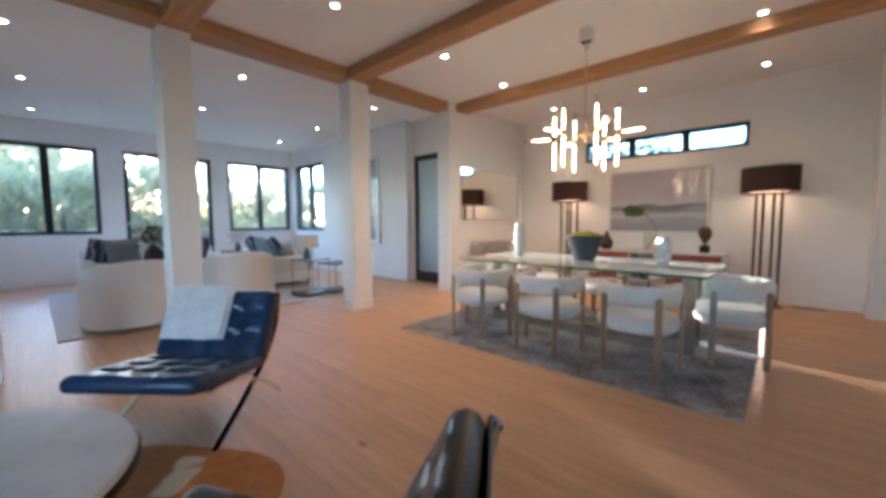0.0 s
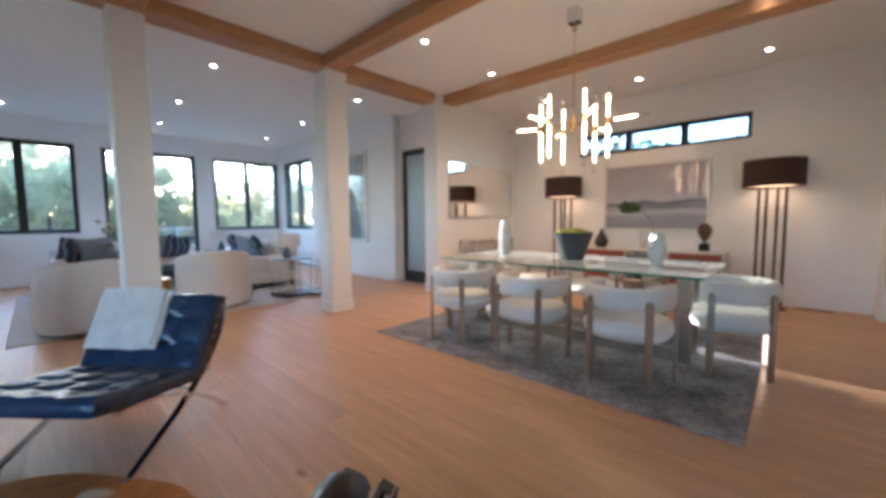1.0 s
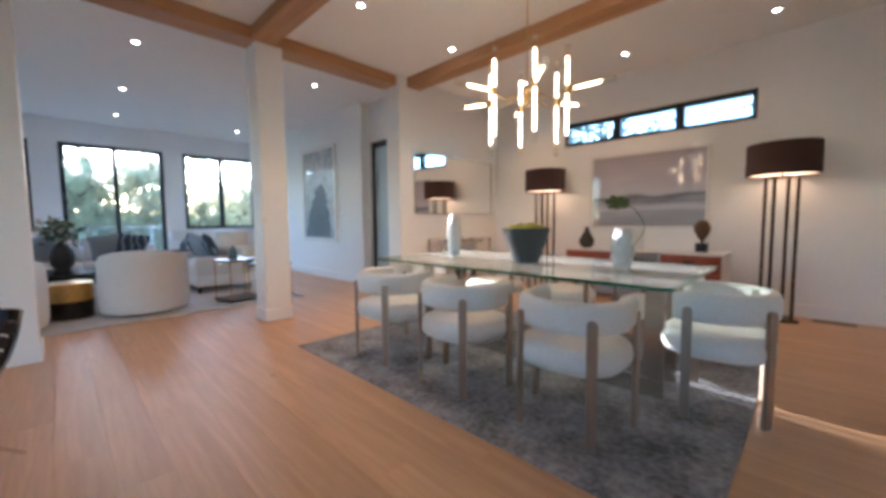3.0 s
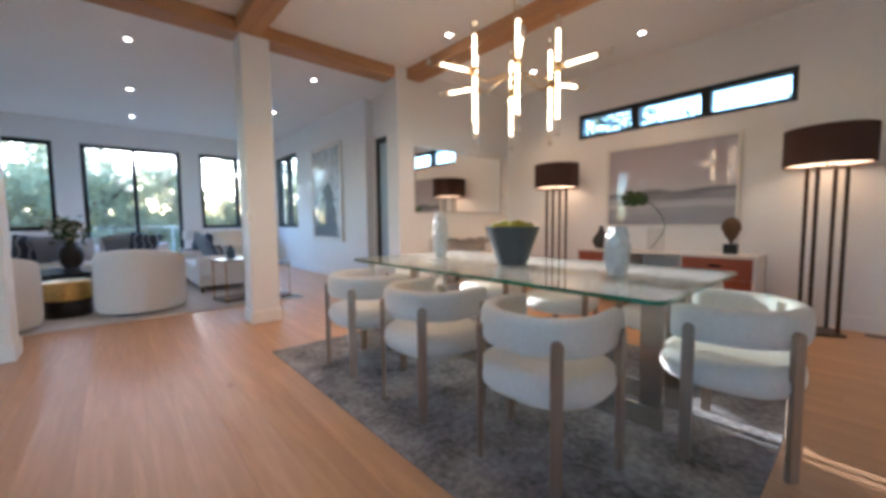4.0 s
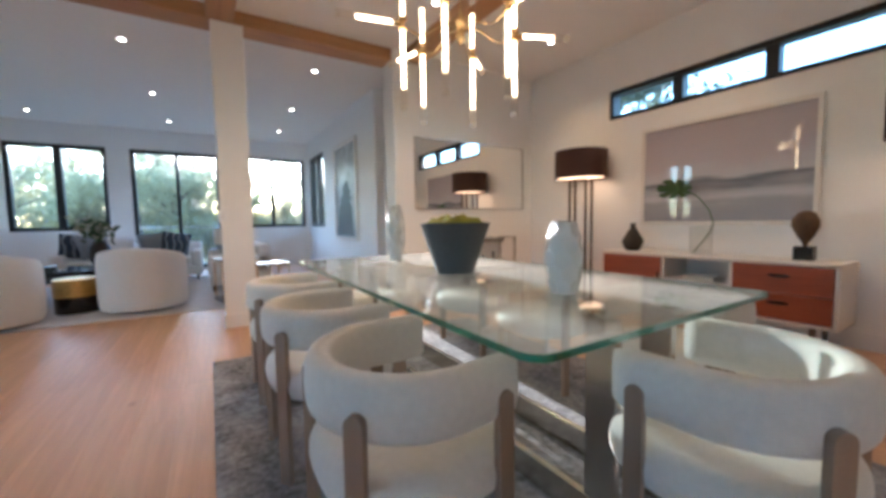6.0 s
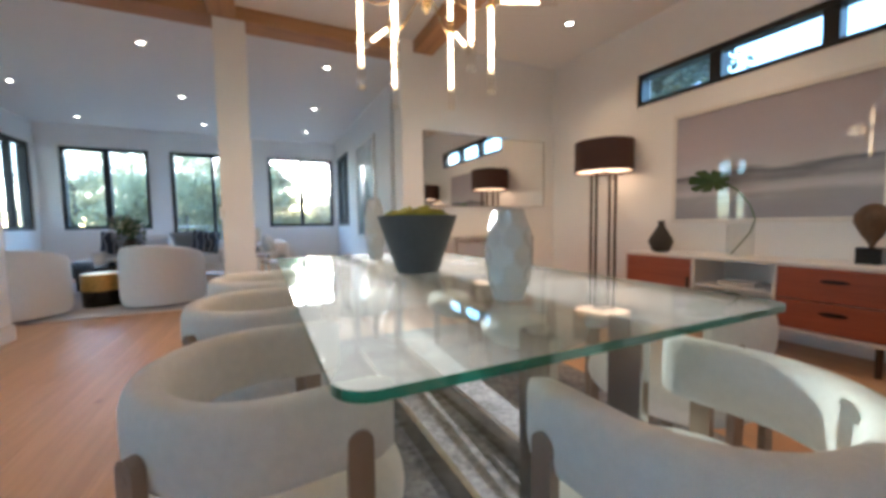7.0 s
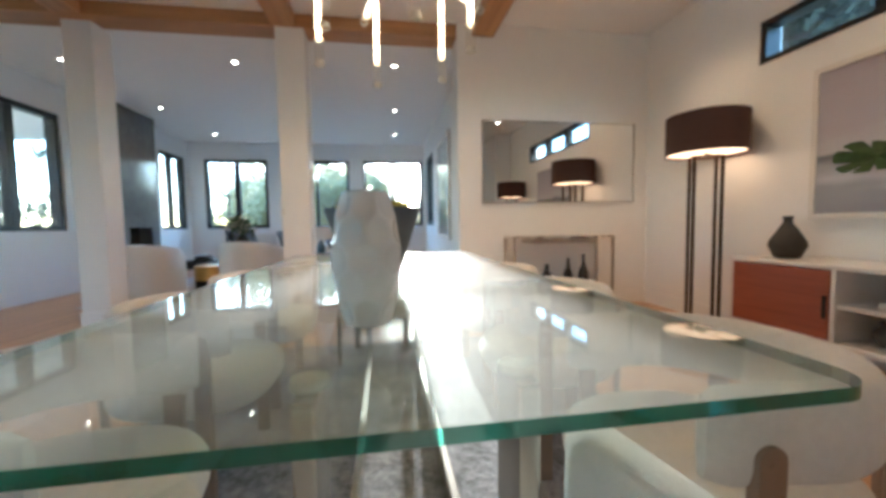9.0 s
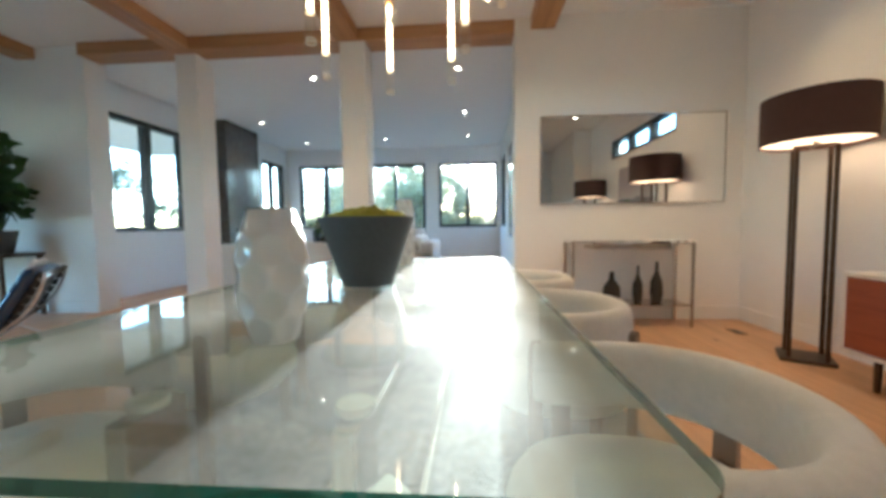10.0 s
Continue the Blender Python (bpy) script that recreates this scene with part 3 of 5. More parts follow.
# things on the table
def moss_bowl():
    p = thing("planter_bowl", "tapered grey concrete bowl filled with yellow green moss", "planter", (-1.285, 4.955, TZ))
    part("bowl", lathe([(0.085, 0), (0.098, 0.004), (0.182, 0.255), (0.184, 0.262), (0.170, 0.262), (0.16, 0.235), (0.0, 0.235)], 40), CERAMIC, p)
    b = bmesh.new()
    bmesh.ops.create_icosphere(b, subdivisions=5, radius=1)
    for v in b.verts:
        h = noise.noise(v.co * 4) * 0.25 + noise.noise(v.co * 11) * 0.12
        v.co = Vector((v.co.x * 0.162, v.co.y * 0.162, 0.245 + max(v.co.z, -0.2) * 0.05 * (1 + h * 2) + 0.012 * h))
    part("moss", b, MOSS, p)


moss_bowl()


def dimple_vase(x, y, h, r, name, label):
    v = thing(name, label, "vase", (x, y, TZ))
    prof = []
    for k in range(73):
        t = k / 72
        prof.append((r * (0.40 + 0.60 * math.sin(math.pi * (0.09 + 0.82 * t)) ** 0.7), h * t))
    b = lathe(prof, 84)
    rows, around = max(5, round(h / 0.048)), 7
    spots = [(2 * math.pi * (i + 0.5 * (j % 2)) / around, h * (j + 0.5) / rows) for j in range(rows) for i in range(around)]
    reach = 0.5 * h / rows * 1.08
    for vert in b.verts:
        a, z = math.atan2(vert.co.y, vert.co.x), vert.co.z
        dent = 0.0
        for sa, sz in spots:
            da = (a - sa + math.pi) % (2 * math.pi) - math.pi
            q = ((da * r / reach) ** 2 + ((z - sz) / reach) ** 2)
            if q < 1:
                dent = max(dent, 0.0085 * (1 - q))
        k = 1 - dent / math.hypot(vert.co.x, vert.co.y)
        vert.co.x *= k
        vert.co.y *= k
    part("body", b, PORCELAIN, v)
    # the body is capped; a black disc stands in for the shade inside
    part("mouth", lathe([(r * 0.56, 0), (r * 0.56, 0.002)], 24, at=(0, 0, h)), EBONY, v, "black disc for the shaded mouth")


dimple_vase(-0.57, 4.96, 0.262, 0.070, "dimpled_vase", "glossy white faceted porcelain vase on the table")
dimple_vase(-2.055, 4.965, 0.385, 0.066, "tall_vase", "tall slim white porcelain vase on the table")

# chandelier
CX, CY, CZ = -1.345, 5.047, 2.05
ch = thing("chandelier", "brass chandelier of glowing glass tubes on a thin stem", "chandelier", (CX, CY, 0))
canopy = part("canopy", box(-0.055, 0.055, -0.055, 0.055, CEILING - 0.13, CEILING - 0.001, 0.004), CHROME, ch, "square chrome canopy", smooth=False)
part("collar", lathe([(0.022, 0), (0.022, 0.03), (0.014, 0.04), (0.008, 0.06)], 18, at=(0, 0, CEILING - 0.19)), CHROME, canopy)
part("stem", rod((0, 0, CZ), (0, 0, CEILING - 0.13), 0.005), BRASS, ch)
part("hub", lathe([(0.008, -0.075), (0.018, -0.06), (0.024, -0.03), (0.016, 0.0), (0.024, 0.03), (0.018, 0.07), (0.007, 0.10)], 20, at=(0, 0, CZ)), BRASS, ch)


def tube_light(a, b, p, q, joint):
    """A clear glass cylinder from a (at the joint) to b, lit frosted between the shares p and q."""
    a, b = Vector(a), Vector(b)
    d = (b - a).normalized()
    u = d.orthogonal().normalized()
    w = d.cross(u)
    g = part("glass_tube", rod(a, b, 0.019, seg=18), TUBE_GLASS, joint, "clear glass tube")
    for at, r in ((b, 0.018), (b - d * 0.012, 0.0145), (a.lerp(b, q) + d * 0.006, 0.017)):
        ring = [at + (u * math.cos(2 * math.pi * k / 18) + w * math.sin(2 * math.pi * k / 18)) * r for k in range(19)]
        part("rim", sweep(ring, [(0.0022, 0.0022), (-0.0022, 0.0022), (-0.0022, -0.0022), (0.0022, -0.0022)]), RIM_GLASS, g, "pale rim with the tube's edge light in its colour")
    part("glowing_core", rod(a.lerp(b, p), a.lerp(b, q), 0.0098, seg=14), TUBE, g, "lit frosted core")


for k in range(6):
    a = radians(60 * k + 12)
    c, s = math.cos(a), math.sin(a)
    r = 0.31
    arm = []
    for i in range(17):
        t = i / 16
        arm.append((r * t * c, r * t * s, CZ + 0.03 * math.sin(2 * math.pi * t) - 0.02 * math.sin(math.pi * t)))
    part("arm", sweep(arm, oval(0.0045, 0.0045, 8)), BRASS, ch)
    j = part("joint", lathe([(0.010, -0.034), (0.023, -0.032), (0.023, -0.022), (0.013, -0.016), (0.013, 0.016), (0.023, 0.022), (0.023, 0.032), (0.010, 0.034)], 18, at=(r * c, r * s, CZ)), BRASS, ch)
    collar = rod((r * c * 1.03, r * s * 1.03, CZ), (r * c * 1.15, r * s * 1.15, CZ + 0.004), 0.015, seg=14)
    part("side_collar", collar, BRASS, ch)
    tube_light((r * c, r * s, CZ - 0.033), (r * c, r * s, 1.62), 0.01, 0.73, j)
    tube_light((r * c, r * s, CZ + 0.033), (r * c, r * s, 2.365), 0.01, 0.70, j)
    tube_light((r * c * 1.15, r * s * 1.15, CZ + 0.004), ((r + 0.33) * c, (r + 0.33) * s, CZ + 0.018), 0.03, 0.66, j)


# floor lamps
def floor_lamp(x, y, turn=0):
    f = thing("floor_lamp", "tall floor lamp with brown drum shade on four bronze rods", "lamp", (x, y, 0), turn, group="dining floor lamps")
    part("base_plate", slab(rounded(0.30, 0.30, 0.02), 0, 0.022, 0.004), BRONZE, f, smooth=False)
    for sx in (-1, 1):
        for sy in (-1, 1):
            part("rod", box(sx * 0.10 - 0.013, sx * 0.10 + 0.013, sy * 0.10 - 0.013, sy * 0.10 + 0.013, 0.022, 1.51, 0.003), BRONZE, f, smooth=False)
    b = box(-0.112, 0.112, -0.012, 0.012, 1.51, 1.53, 0.003)
    part("top_bar", box(-0.012, 0.012, -0.112, 0.112, 1.512, 1.528, 0.003, b), BRONZE, f, smooth=False)
    part("finial_rod", rod((0, 0, 1.52), (0, 0, 1.82), 0.007), BRONZE, f)
    R = 0.305
    b = lathe([(R, 1.53), (R, 1.86), (R - 0.004, 1.86), (R - 0.004, 1.53), (R, 1.53)], 56)
    bmesh.ops.delete(b, geom=[p for p in b.faces if len(p.verts) > 4], context="FACES")
    part("shade", b, SHADE, f, "brown fabric drum shade")
    part("diffuser", lathe([(R - 0.006, 1.552), (R - 0.006, 1.556)], 48), DIFFUSER, f, "glowing white diffuser disc")
    part("shade_top", lathe([(R - 0.006, 1.835), (R - 0.006, 1.839)], 48), SHADE, f, "closed brown top of the shade")
    lamp("floor_lamp_bulb", "POINT", (x, y, 1.70), 0.3, (1.0, 0.58, 0.30), 0.04)


floor_lamp(-2.71, 7.76, 58)
floor_lamp(0.045, 7.77, 25)

# wall mirror
m = thing("wall_mirror", "wide rectangular wall mirror in slim metal frame", "mirror", (DIN_W + 0.001, 0, 0))
part("mirror_glass", box(0.004, 0.016, 6.09, 7.90, 1.21, 2.09), MIRROR, m, smooth=False)
f = box(0, 0.025, 6.078, 7.912, 2.09, 2.102, 0.002)
f = box(0, 0.025, 6.078, 7.912, 1.198, 1.21, 0.002, f)
f = box(0, 0.025, 6.078, 6.09, 1.21, 2.09, 0.002, f)
f = box(0, 0.025, 7.90, 7.912, 1.21, 2.09, 0.002, f)
part("frame", f, STEEL, m, smooth=False)

# landscape picture
ART = bpy.data.materials.new("misty_seascape")
ART.use_nodes = True
n, l = ART.node_tree.nodes, ART.node_tree.links
tc, sp, nz = n.new("ShaderNodeTexCoord"), n.new("ShaderNodeSeparateXYZ"), n.new("ShaderNodeTexNoise")
mpn = n.new("ShaderNodeMapping")
mpn.inputs["Scale"].default_value = (1.2, 1, 5.0)
nz.inputs["Scale"].default_value, nz.inputs["Detail"].default_value = 1.6, 6
ad, mu, cr = n.new("ShaderNodeMath"), n.new("ShaderNodeMath"), n.new("ShaderNodeValToRGB")
mu.operation = "MULTIPLY_ADD"
mu.inputs[1].default_value, mu.inputs[2].default_value = 0.30, -0.15
l.new(tc.outputs["Generated"], sp.inputs[0]), l.new(tc.outputs["Generated"], mpn.inputs["Vector"]), l.new(mpn.outputs[0], nz.inputs["Vector"])
l.new(nz.outputs["Fac"], mu.inputs[0]), l.new(mu.outputs[0], ad.inputs[0]), l.new(sp.outputs["Z"], ad.inputs[1])
cr.color_ramp.elements[0].position, cr.color_ramp.elements[0].color = 0.0, (0.30, 0.295, 0.33, 1)
cr.color_ramp.elements[1].position, cr.color_ramp.elements[1].color = 1.0, (0.42, 0.375, 0.42, 1)
for pos, col in ((0.16, (0.36, 0.36, 0.40)), (0.24, (0.58, 0.58, 0.62)), (0.31, (0.44, 0.44, 0.49)), (0.40, (0.15, 0.155, 0.185)), (0.45, (0.56, 0.545, 0.585)), (0.58, (0.50, 0.45, 0.50))):
    e = cr.color_ramp.elements.new(pos)
    e.color = (*col, 1)
l.new(ad.outputs[0], cr.inputs["Fac"]), l.new(cr.outputs["Color"], n["Principled BSDF"].inputs["Base Color"])
n["Principled BSDF"].inputs["Roughness"].default_value = 0.5
n["Principled BSDF"].inputs["Coat Weight"].default_value = 1.0
n["Principled BSDF"].inputs["Coat Roughness"].default_value = 0.01
n["Principled BSDF"].inputs["Coat IOR"].default_value = 1.6
pic = thing("landscape_picture", "large framed misty mauve and grey seascape behind glass", "picture", (0, DIN_N, 0))
part("print", box(-2.082, -0.668, -0.022, -0.012, 0.998, 1.982), ART, pic, smooth=False)
f = box(-2.118, -0.632, -0.035, -0.001, 1.982, 2.018, 0.003)
f = box(-2.118, -0.632, -0.035, -0.001, 0.962, 0.998, 0.003, f)
f = box(-2.118, -2.082, -0.035, -0.001, 0.998, 1.982, 0.003, f)
f = box(-0.668, -0.632, -0.035, -0.001, 0.998, 1.982, 0.003, f)
part("frame", f, LACQUER, pic, "white picture frame", smooth=False)

# sideboard
SX0, SX1, SY0, SY1, SZ0, SZ1 = -2.29, -0.39, 7.60, 8.07, 0.20, 0.685
sb = thing("sideboard", "white sideboard with red mahogany doors and open shelf", "sideboard")
part("top_panel", box(SX0, SX1, SY0, SY1, SZ1 - 0.025, SZ1, 0.003), LACQUER, sb, smooth=False)
part("bottom_panel", box(SX0, SX1, SY0, SY1, SZ0, SZ0 + 0.025, 0.003), LACQUER, sb, smooth=False)
for x in (SX0, SX1 - 0.025, -1.635, -1.065):
    part("upright", box(x, x + 0.025, SY0 + 0.004, SY1 - 0.016, SZ0 + 0.025, SZ1 - 0.025, 0.002), LACQUER, sb, smooth=False)
part("back_panel", box(SX0, SX1, SY1 - 0.015, SY1 - 0.002, SZ0 + 0.025, SZ1 - 0.025), LACQUER, sb, smooth=False)
part("shelf", box(-1.61, -1.065, SY0 + 0.02, SY1 - 0.015, 0.43, 0.452, 0.002), LACQUER, sb, smooth=False)
dr = part("door", box(SX0 + 0.03, -1.639, SY0 - 0.002, SY0 + 0.018, SZ0 + 0.03, SZ1 - 0.03, 0.003), WALNUT_RED, sb, "red mahogany sliding door", smooth=False)
part("handle", box(-1.67, -1.647, SY0 - 0.008, SY0 - 0.002, 0.36, 0.50, 0.002), EBONY, dr, "black recessed pull", smooth=False)
for z0, z1 in ((SZ0 + 0.03, 0.432), (0.436, SZ1 - 0.03)):
    dw = part("drawer", box(-1.035, SX1 - 0.03, SY0 - 0.002, SY0 + 0.018, z0, z1, 0.003), WALNUT_RED, sb, "red mahogany drawer front", smooth=False)
    part("handle", slab([(0.07 * c, 0.014 * s) for c, s in ((math.cos(k * math.pi / 12), math.sin(k * math.pi / 12)) for k in range(24))], -0.004, 0.004, m=Matrix.Translation((-0.73, SY0 - 0.006, (z0 + z1) / 2 + 0.03)) @ Matrix.Rotation(radians(90), 4, "X")), EBONY, dw, "black oval pull")
for x in (SX0 + 0.15, SX1 - 0.15):
    for y in (SY0 + 0.08, SY1 - 0.08):
        part("leg", rod((x, y, 0), (x, y, SZ0), 0.016, r2=0.02), BRONZE, sb)

# things on and in the sideboard
solid("pointed_jug", lathe([(0.055, 0), (0.075, 0.01), (0.11, 0.09), (0.105, 0.12), (0.06, 0.20), (0.03, 0.25), (0.026, 0.27), (0.032, 0.30), (0.02, 0.30)], 32), STONE_DARK, "dark ridged teardrop pottery jug on the sideboard", "jug", at=(-2.06, 7.82, SZ1))
v = thing("glass_vase", "clear glass cylinder vase with one monstera leaf", "vase", (-1.39, 7.84, SZ1))
part("glass", lathe([(0.09, 0), (0.092, 0.02), (0.092, 0.27), (0.086, 0.27), (0.086, 0.02), (0.0, 0.018)], 36), CLEAR, v)
stem = [(-0.06, 0, 0.02), (0.0, 0, 0.10), (0.07, 0, 0.20), (0.10, 0.0, 0.30), (0.06, 0, 0.42), (-0.03, 0, 0.54), (-0.12, -0.01, 0.61)]
fine = []
for i in range(len(stem) - 1):
    for k in range(5):
        fine.append(tuple(Vector(stem[i]).lerp(Vector(stem[i + 1]), k / 5)))
part("stem", sweep(fine + [stem[-1]], oval(0.006, 0.006, 8)), LEAF, v, "bent green stem")
b = bmesh.new()
ring = []
for k in range(72):
    a = 2 * math.pi * k / 72
    r = 0.185 * (1 - 0.42 * max(0, math.cos(9 * a)) ** 6) * (0.75 + 0.25 * math.cos(a - math.pi))
    ring.append(b.verts.new((r * math.cos(a) * 1.15, r * math.sin(a) * 0.8, 0.02 * math.sin(3 * a))))
cv = b.verts.new((0, 0, 0.012))
for k in range(72):
    b.faces.new((cv, ring[k], ring[(k + 1) % 72]))
bmesh.ops.solidify(b, geom=list(b.faces), thickness=0.002)
bmesh.ops.transform(b, matrix=pose(-0.20, -0.01, 0.63, 62, 8, 6), verts=b.verts)
part("leaf", b, LEAF, v, "split monstera leaf", smooth=False)
s = thing("carved_sculpture", "carved oval dark wood sculpture on black block", "sculpture", (-0.65, 7.85, SZ1))
part("block", box(-0.06, 0.06, -0.05, 0.05, 0, 0.11, 0.004), EBONY, s, "black block base", smooth=False)
part("carving", lathe([(0.012, 0.11), (0.02, 0.14), (0.05, 0.19), (0.085, 0.27), (0.082, 0.32), (0.05, 0.375), (0.02, 0.39), (0.0, 0.392)], 28, wobble=lambda a, i: 0.06 * math.sin(5 * a + i)), CARVED, s)
solid("woven_pot", lathe([(0.045, 0), (0.075, 0.015), (0.105, 0.065), (0.10, 0.10), (0.072, 0.135), (0.075, 0.148), (0.062, 0.148), (0.058, 0.13), (0.0, 0.12)], 32), STONE_DARK, "dark squat patterned pot on the lower shelf", "pot", at=(-1.42, 7.78, SZ0 + 0.025))
solid("shelf_box", box(-0.13, 0.13, -0.07, 0.07, 0, 0.035, 0.004), LACQUER, "flat white box on the open shelf", "box", at=(-1.36, 7.80, 0.452), smooth=False)

# console under the mirror
co = thing("console_table", "slim mirrored metal console table under the mirror", "console", (-3.69, 6.88, 0))
part("top", box(-0.165, 0.165, -0.565, 0.565, 0.80, 0.828, 0.003), CHROME, co, smooth=False)
part("drawer", box(-0.155, 0.16, -0.36, 0.36, 0.75, 0.815, 0.003), STEEL, co, smooth=False)
for sx in (-1, 1):
    for sy in (-1, 1):
        part("leg", box(sx * 0.155 - 0.012, sx * 0.155 + 0.012, sy * 0.553 - 0.012, sy * 0.553 + 0.012, 0, 0.815, 0.002), STEEL, co, smooth=False)
part("shelf", box(-0.155, 0.155, -0.54, 0.54, 0.20, 0.215, 0.002), STEEL, co, smooth=False)
for dy, h, r in ((-0.13, 0.30, 0.085), (0.12, 0.36, 0.05), (0.30, 0.40, 0.06)):
    solid("bottle_vase", lathe([(r * 0.7, 0), (r, h * 0.2), (r * 0.9, h * 0.5), (r * 0.3, h * 0.75), (r * 0.25, h), (r * 0.1, h)], 24), STONE_DARK, "dark bottle vase on the console shelf", "vase", at=(-3.69, 6.88 + dy, 0.215))

# floor vent
vt = thing("floor_vent", "dark slotted metal floor register by the wall", "vent", (0.5, 7.96, 0))
part("frame", box(-0.16, 0.16, -0.055, 0.055, 0.0, 0.004), BRONZE, vt, smooth=False)
for k in range(9):
    part("slat", box(-0.14 + k * 0.033, -0.125 + k * 0.033, -0.045, 0.045, 0.004, 0.007), EBONY, vt, smooth=False)
solid("floor_outlet", box(-0.08, 0.08, -0.04, 0.04, 0.0, 0.004), BRONZE, "small bronze floor vent near the mirror wall", "vent", at=(-3.4, 7.75, 0), smooth=False)
# switch on the column
sw = thing("light_switch", "white wall switch plate on column", "switch", (COL_X1 + 0.001, 3.97, 1.12))
part("plate", box(0, 0.006, -0.035, 0.035, -0.06, 0.06, 0.002), TRIM, sw, smooth=False)
part("toggle", box(0.006, 0.011, -0.012, 0.012, -0.03, 0.03, 0.001), LACQUER, sw, smooth=False)


# ---- living room ----
solid("living_rug", box(-8.7, -5.03, 1.22, 4.9, 0.0, 0.012, 0.004), RUG_L, "large pale wool rug in the living area", "rug", smooth=False)


def barrel_chair(x, y, turn, size=1.0):
    c = thing("barrel_armchair", "rounded white boucle swivel armchair seen from behind", "armchair", (x, y, 0.012), turn, group="barrel armchairs")
    out = []
    for k in range(49):
        a = radians(-90 - 128 + 256 * k / 48)
        out.append((0.39 * math.cos(a), 0.39 * math.sin(a), 0.37))

    def sec(u):
        e = abs(2 * u - 1)
        h = 0.40 - 0.17 * min(e, 0.9) ** 1.8
        k = 1.0 if e < 0.94 else 0.5 + 0.5 * math.sqrt(max(0, 1 - ((e - 0.94) / 0.06) ** 2))
        return [(0.062 * k * s, (h * v if v > 0 else 0.345 * v)) for s, v in oval(1, 1, 20, 4)]
    part("shell", sweep(out, sec), BOUCLE, c)
    part("seat_cushion", slab([(0.32 * math.cos(2 * math.pi * k / 36), 0.06 + 0.34 * math.sin(2 * math.pi * k / 36)) for k in range(36)], 0.24, 0.43, 0.06), BOUCLE, c)
    part("base", lathe([(0.32, 0.0), (0.32, 0.03), (0.34, 0.245), (0.0, 0.245)], 32), EBONY, c, "dark swivel base")
    c.scale = (size,) * 3


barrel_chair(-5.34, 1.85, 100, 0.99)
barrel_chair(-5.60, 3.13, 78)


def sofa(name, label, x, y, turn, length, cushions):
    s = thing(name, label, "sofa", (x, y, 0.012), turn)
    part("frame", box(-length / 2, length / 2, -0.45, 0.42, 0.10, 0.28, 0.03), LINEN, s)
    part("backrest", box(-length / 2, length / 2, -0.45, -0.24, 0.26, 0.70, 0.05, seg=3), LINEN, s)
    for sx in (-1, 1):
        part("armrest", box(sx * length / 2 - (0.18 if sx > 0 else 0), sx * length / 2 + (0 if sx > 0 else 0.18), -0.44, 0.43, 0.26, 0.56, 0.045, seg=3), LINEN, s)
    w = (length - 0.38) / cushions
    for k in range(cushions):
        x0 = -length / 2 + 0.19 + k * w
        part("seat_cushion", box(x0 + 0.005, x0 + w - 0.005, -0.25, 0.44, 0.28, 0.44, 0.04, seg=3), LINEN, s)
        part("back_cushion", cushion(w - 0.02, 0.42, 0.2, m=pose(x0 + w / 2, -0.16, 0.63, 72, 0, 0)), LINEN, s)
    for sx in (-1, 1):
        for sy in (-0.36, 0.36):
            part("leg", box(sx * (length / 2 - 0.08) - 0.02, sx * (length / 2 - 0.08) + 0.02, sy - 0.02, sy + 0.02, 0, 0.10), BRONZE, s, smooth=False)


sofa("sofa", "long white linen sofa with navy throw pillows", -8.55, 2.66, -90, 2.1, 2)
sofa("loveseat", "white linen loveseat with pillows beside side tables", -7.17, 4.24, 180, 1.7, 2)


def pillow(x, y, z, turn, lean, mat, label, size=0.46, tilt=0):
    solid("throw_pillow", cushion(size, size, 0.17), mat, label, "pillow", "throw pillows").matrix_world = pose(x, y, z, lean, 0, turn) @ Matrix.Rotation(radians(tilt), 4, "Z")


for x, y, turn, mat, lab in ((-8.36, 1.92, -84, NAVY, "navy patterned throw pillow on the sofa"), (-8.22, 2.16, -100, GREYF, "grey throw pillow on the sofa"), (-8.36, 2.98, -92, GREYF, "grey throw pillow on the sofa"), (-8.3, 3.30, -80, NAVY, "navy throw pillow on the sofa")):
    pillow(x, y, 0.70, turn, 66, mat, lab, tilt=9 if mat is NAVY else -7)
for x, y, turn, mat, lab in ((-6.64, 4.11, 172, NAVY, "navy striped throw pillow on the loveseat"), (-6.94, 4.04, 190, GREYF, "grey throw pillow on the loveseat"), (-7.62, 4.09, 176, NAVY, "navy throw pillow on the loveseat")):
    pillow(x, y, 0.70, turn, 66, mat, lab, tilt=-10 if mat is NAVY else 8)

# coffee table with glass top and what stands on it
ct = thing("coffee_table", "dark rectangular coffee table with glass top", "table", (-6.95, 2.4, 0.012))
part("top", box(-0.45, 0.45, -0.75, 0.75, 0.41, 0.43, 0.004), EBONY, ct, smooth=False)
part("glass", box(-0.45, 0.45, -0.75, 0.75, 0.434, 0.444, 0.002), CLEAR, ct, smooth=False)
part("apron", box(-0.42, 0.42, -0.72, 0.72, 0.28, 0.41, 0.004), EBONY, ct, smooth=False)
for sx in (-1, 1):
    for sy in (-1, 1):
        part("leg", box(sx * 0.40 - 0.03, sx * 0.40 + 0.03, sy * 0.70 - 0.03, sy * 0.70 + 0.03, 0, 0.28), EBONY, ct, smooth=False)
CTZ = 0.457
PETAL = material("cream_petal", (0.62, 0.52, 0.36), 0.7, vary=0.2)
fv = thing("flower_vase", "dark round vase with green leaves and cream flowers", "vase", (-7.24, 2.42, CTZ))
part("vase", lathe([(0.075, 0), (0.12, 0.07), (0.14, 0.18), (0.12, 0.28), (0.07, 0.34), (0.08, 0.36), (0.065, 0.36)], 32), STONE_DARK, fv)
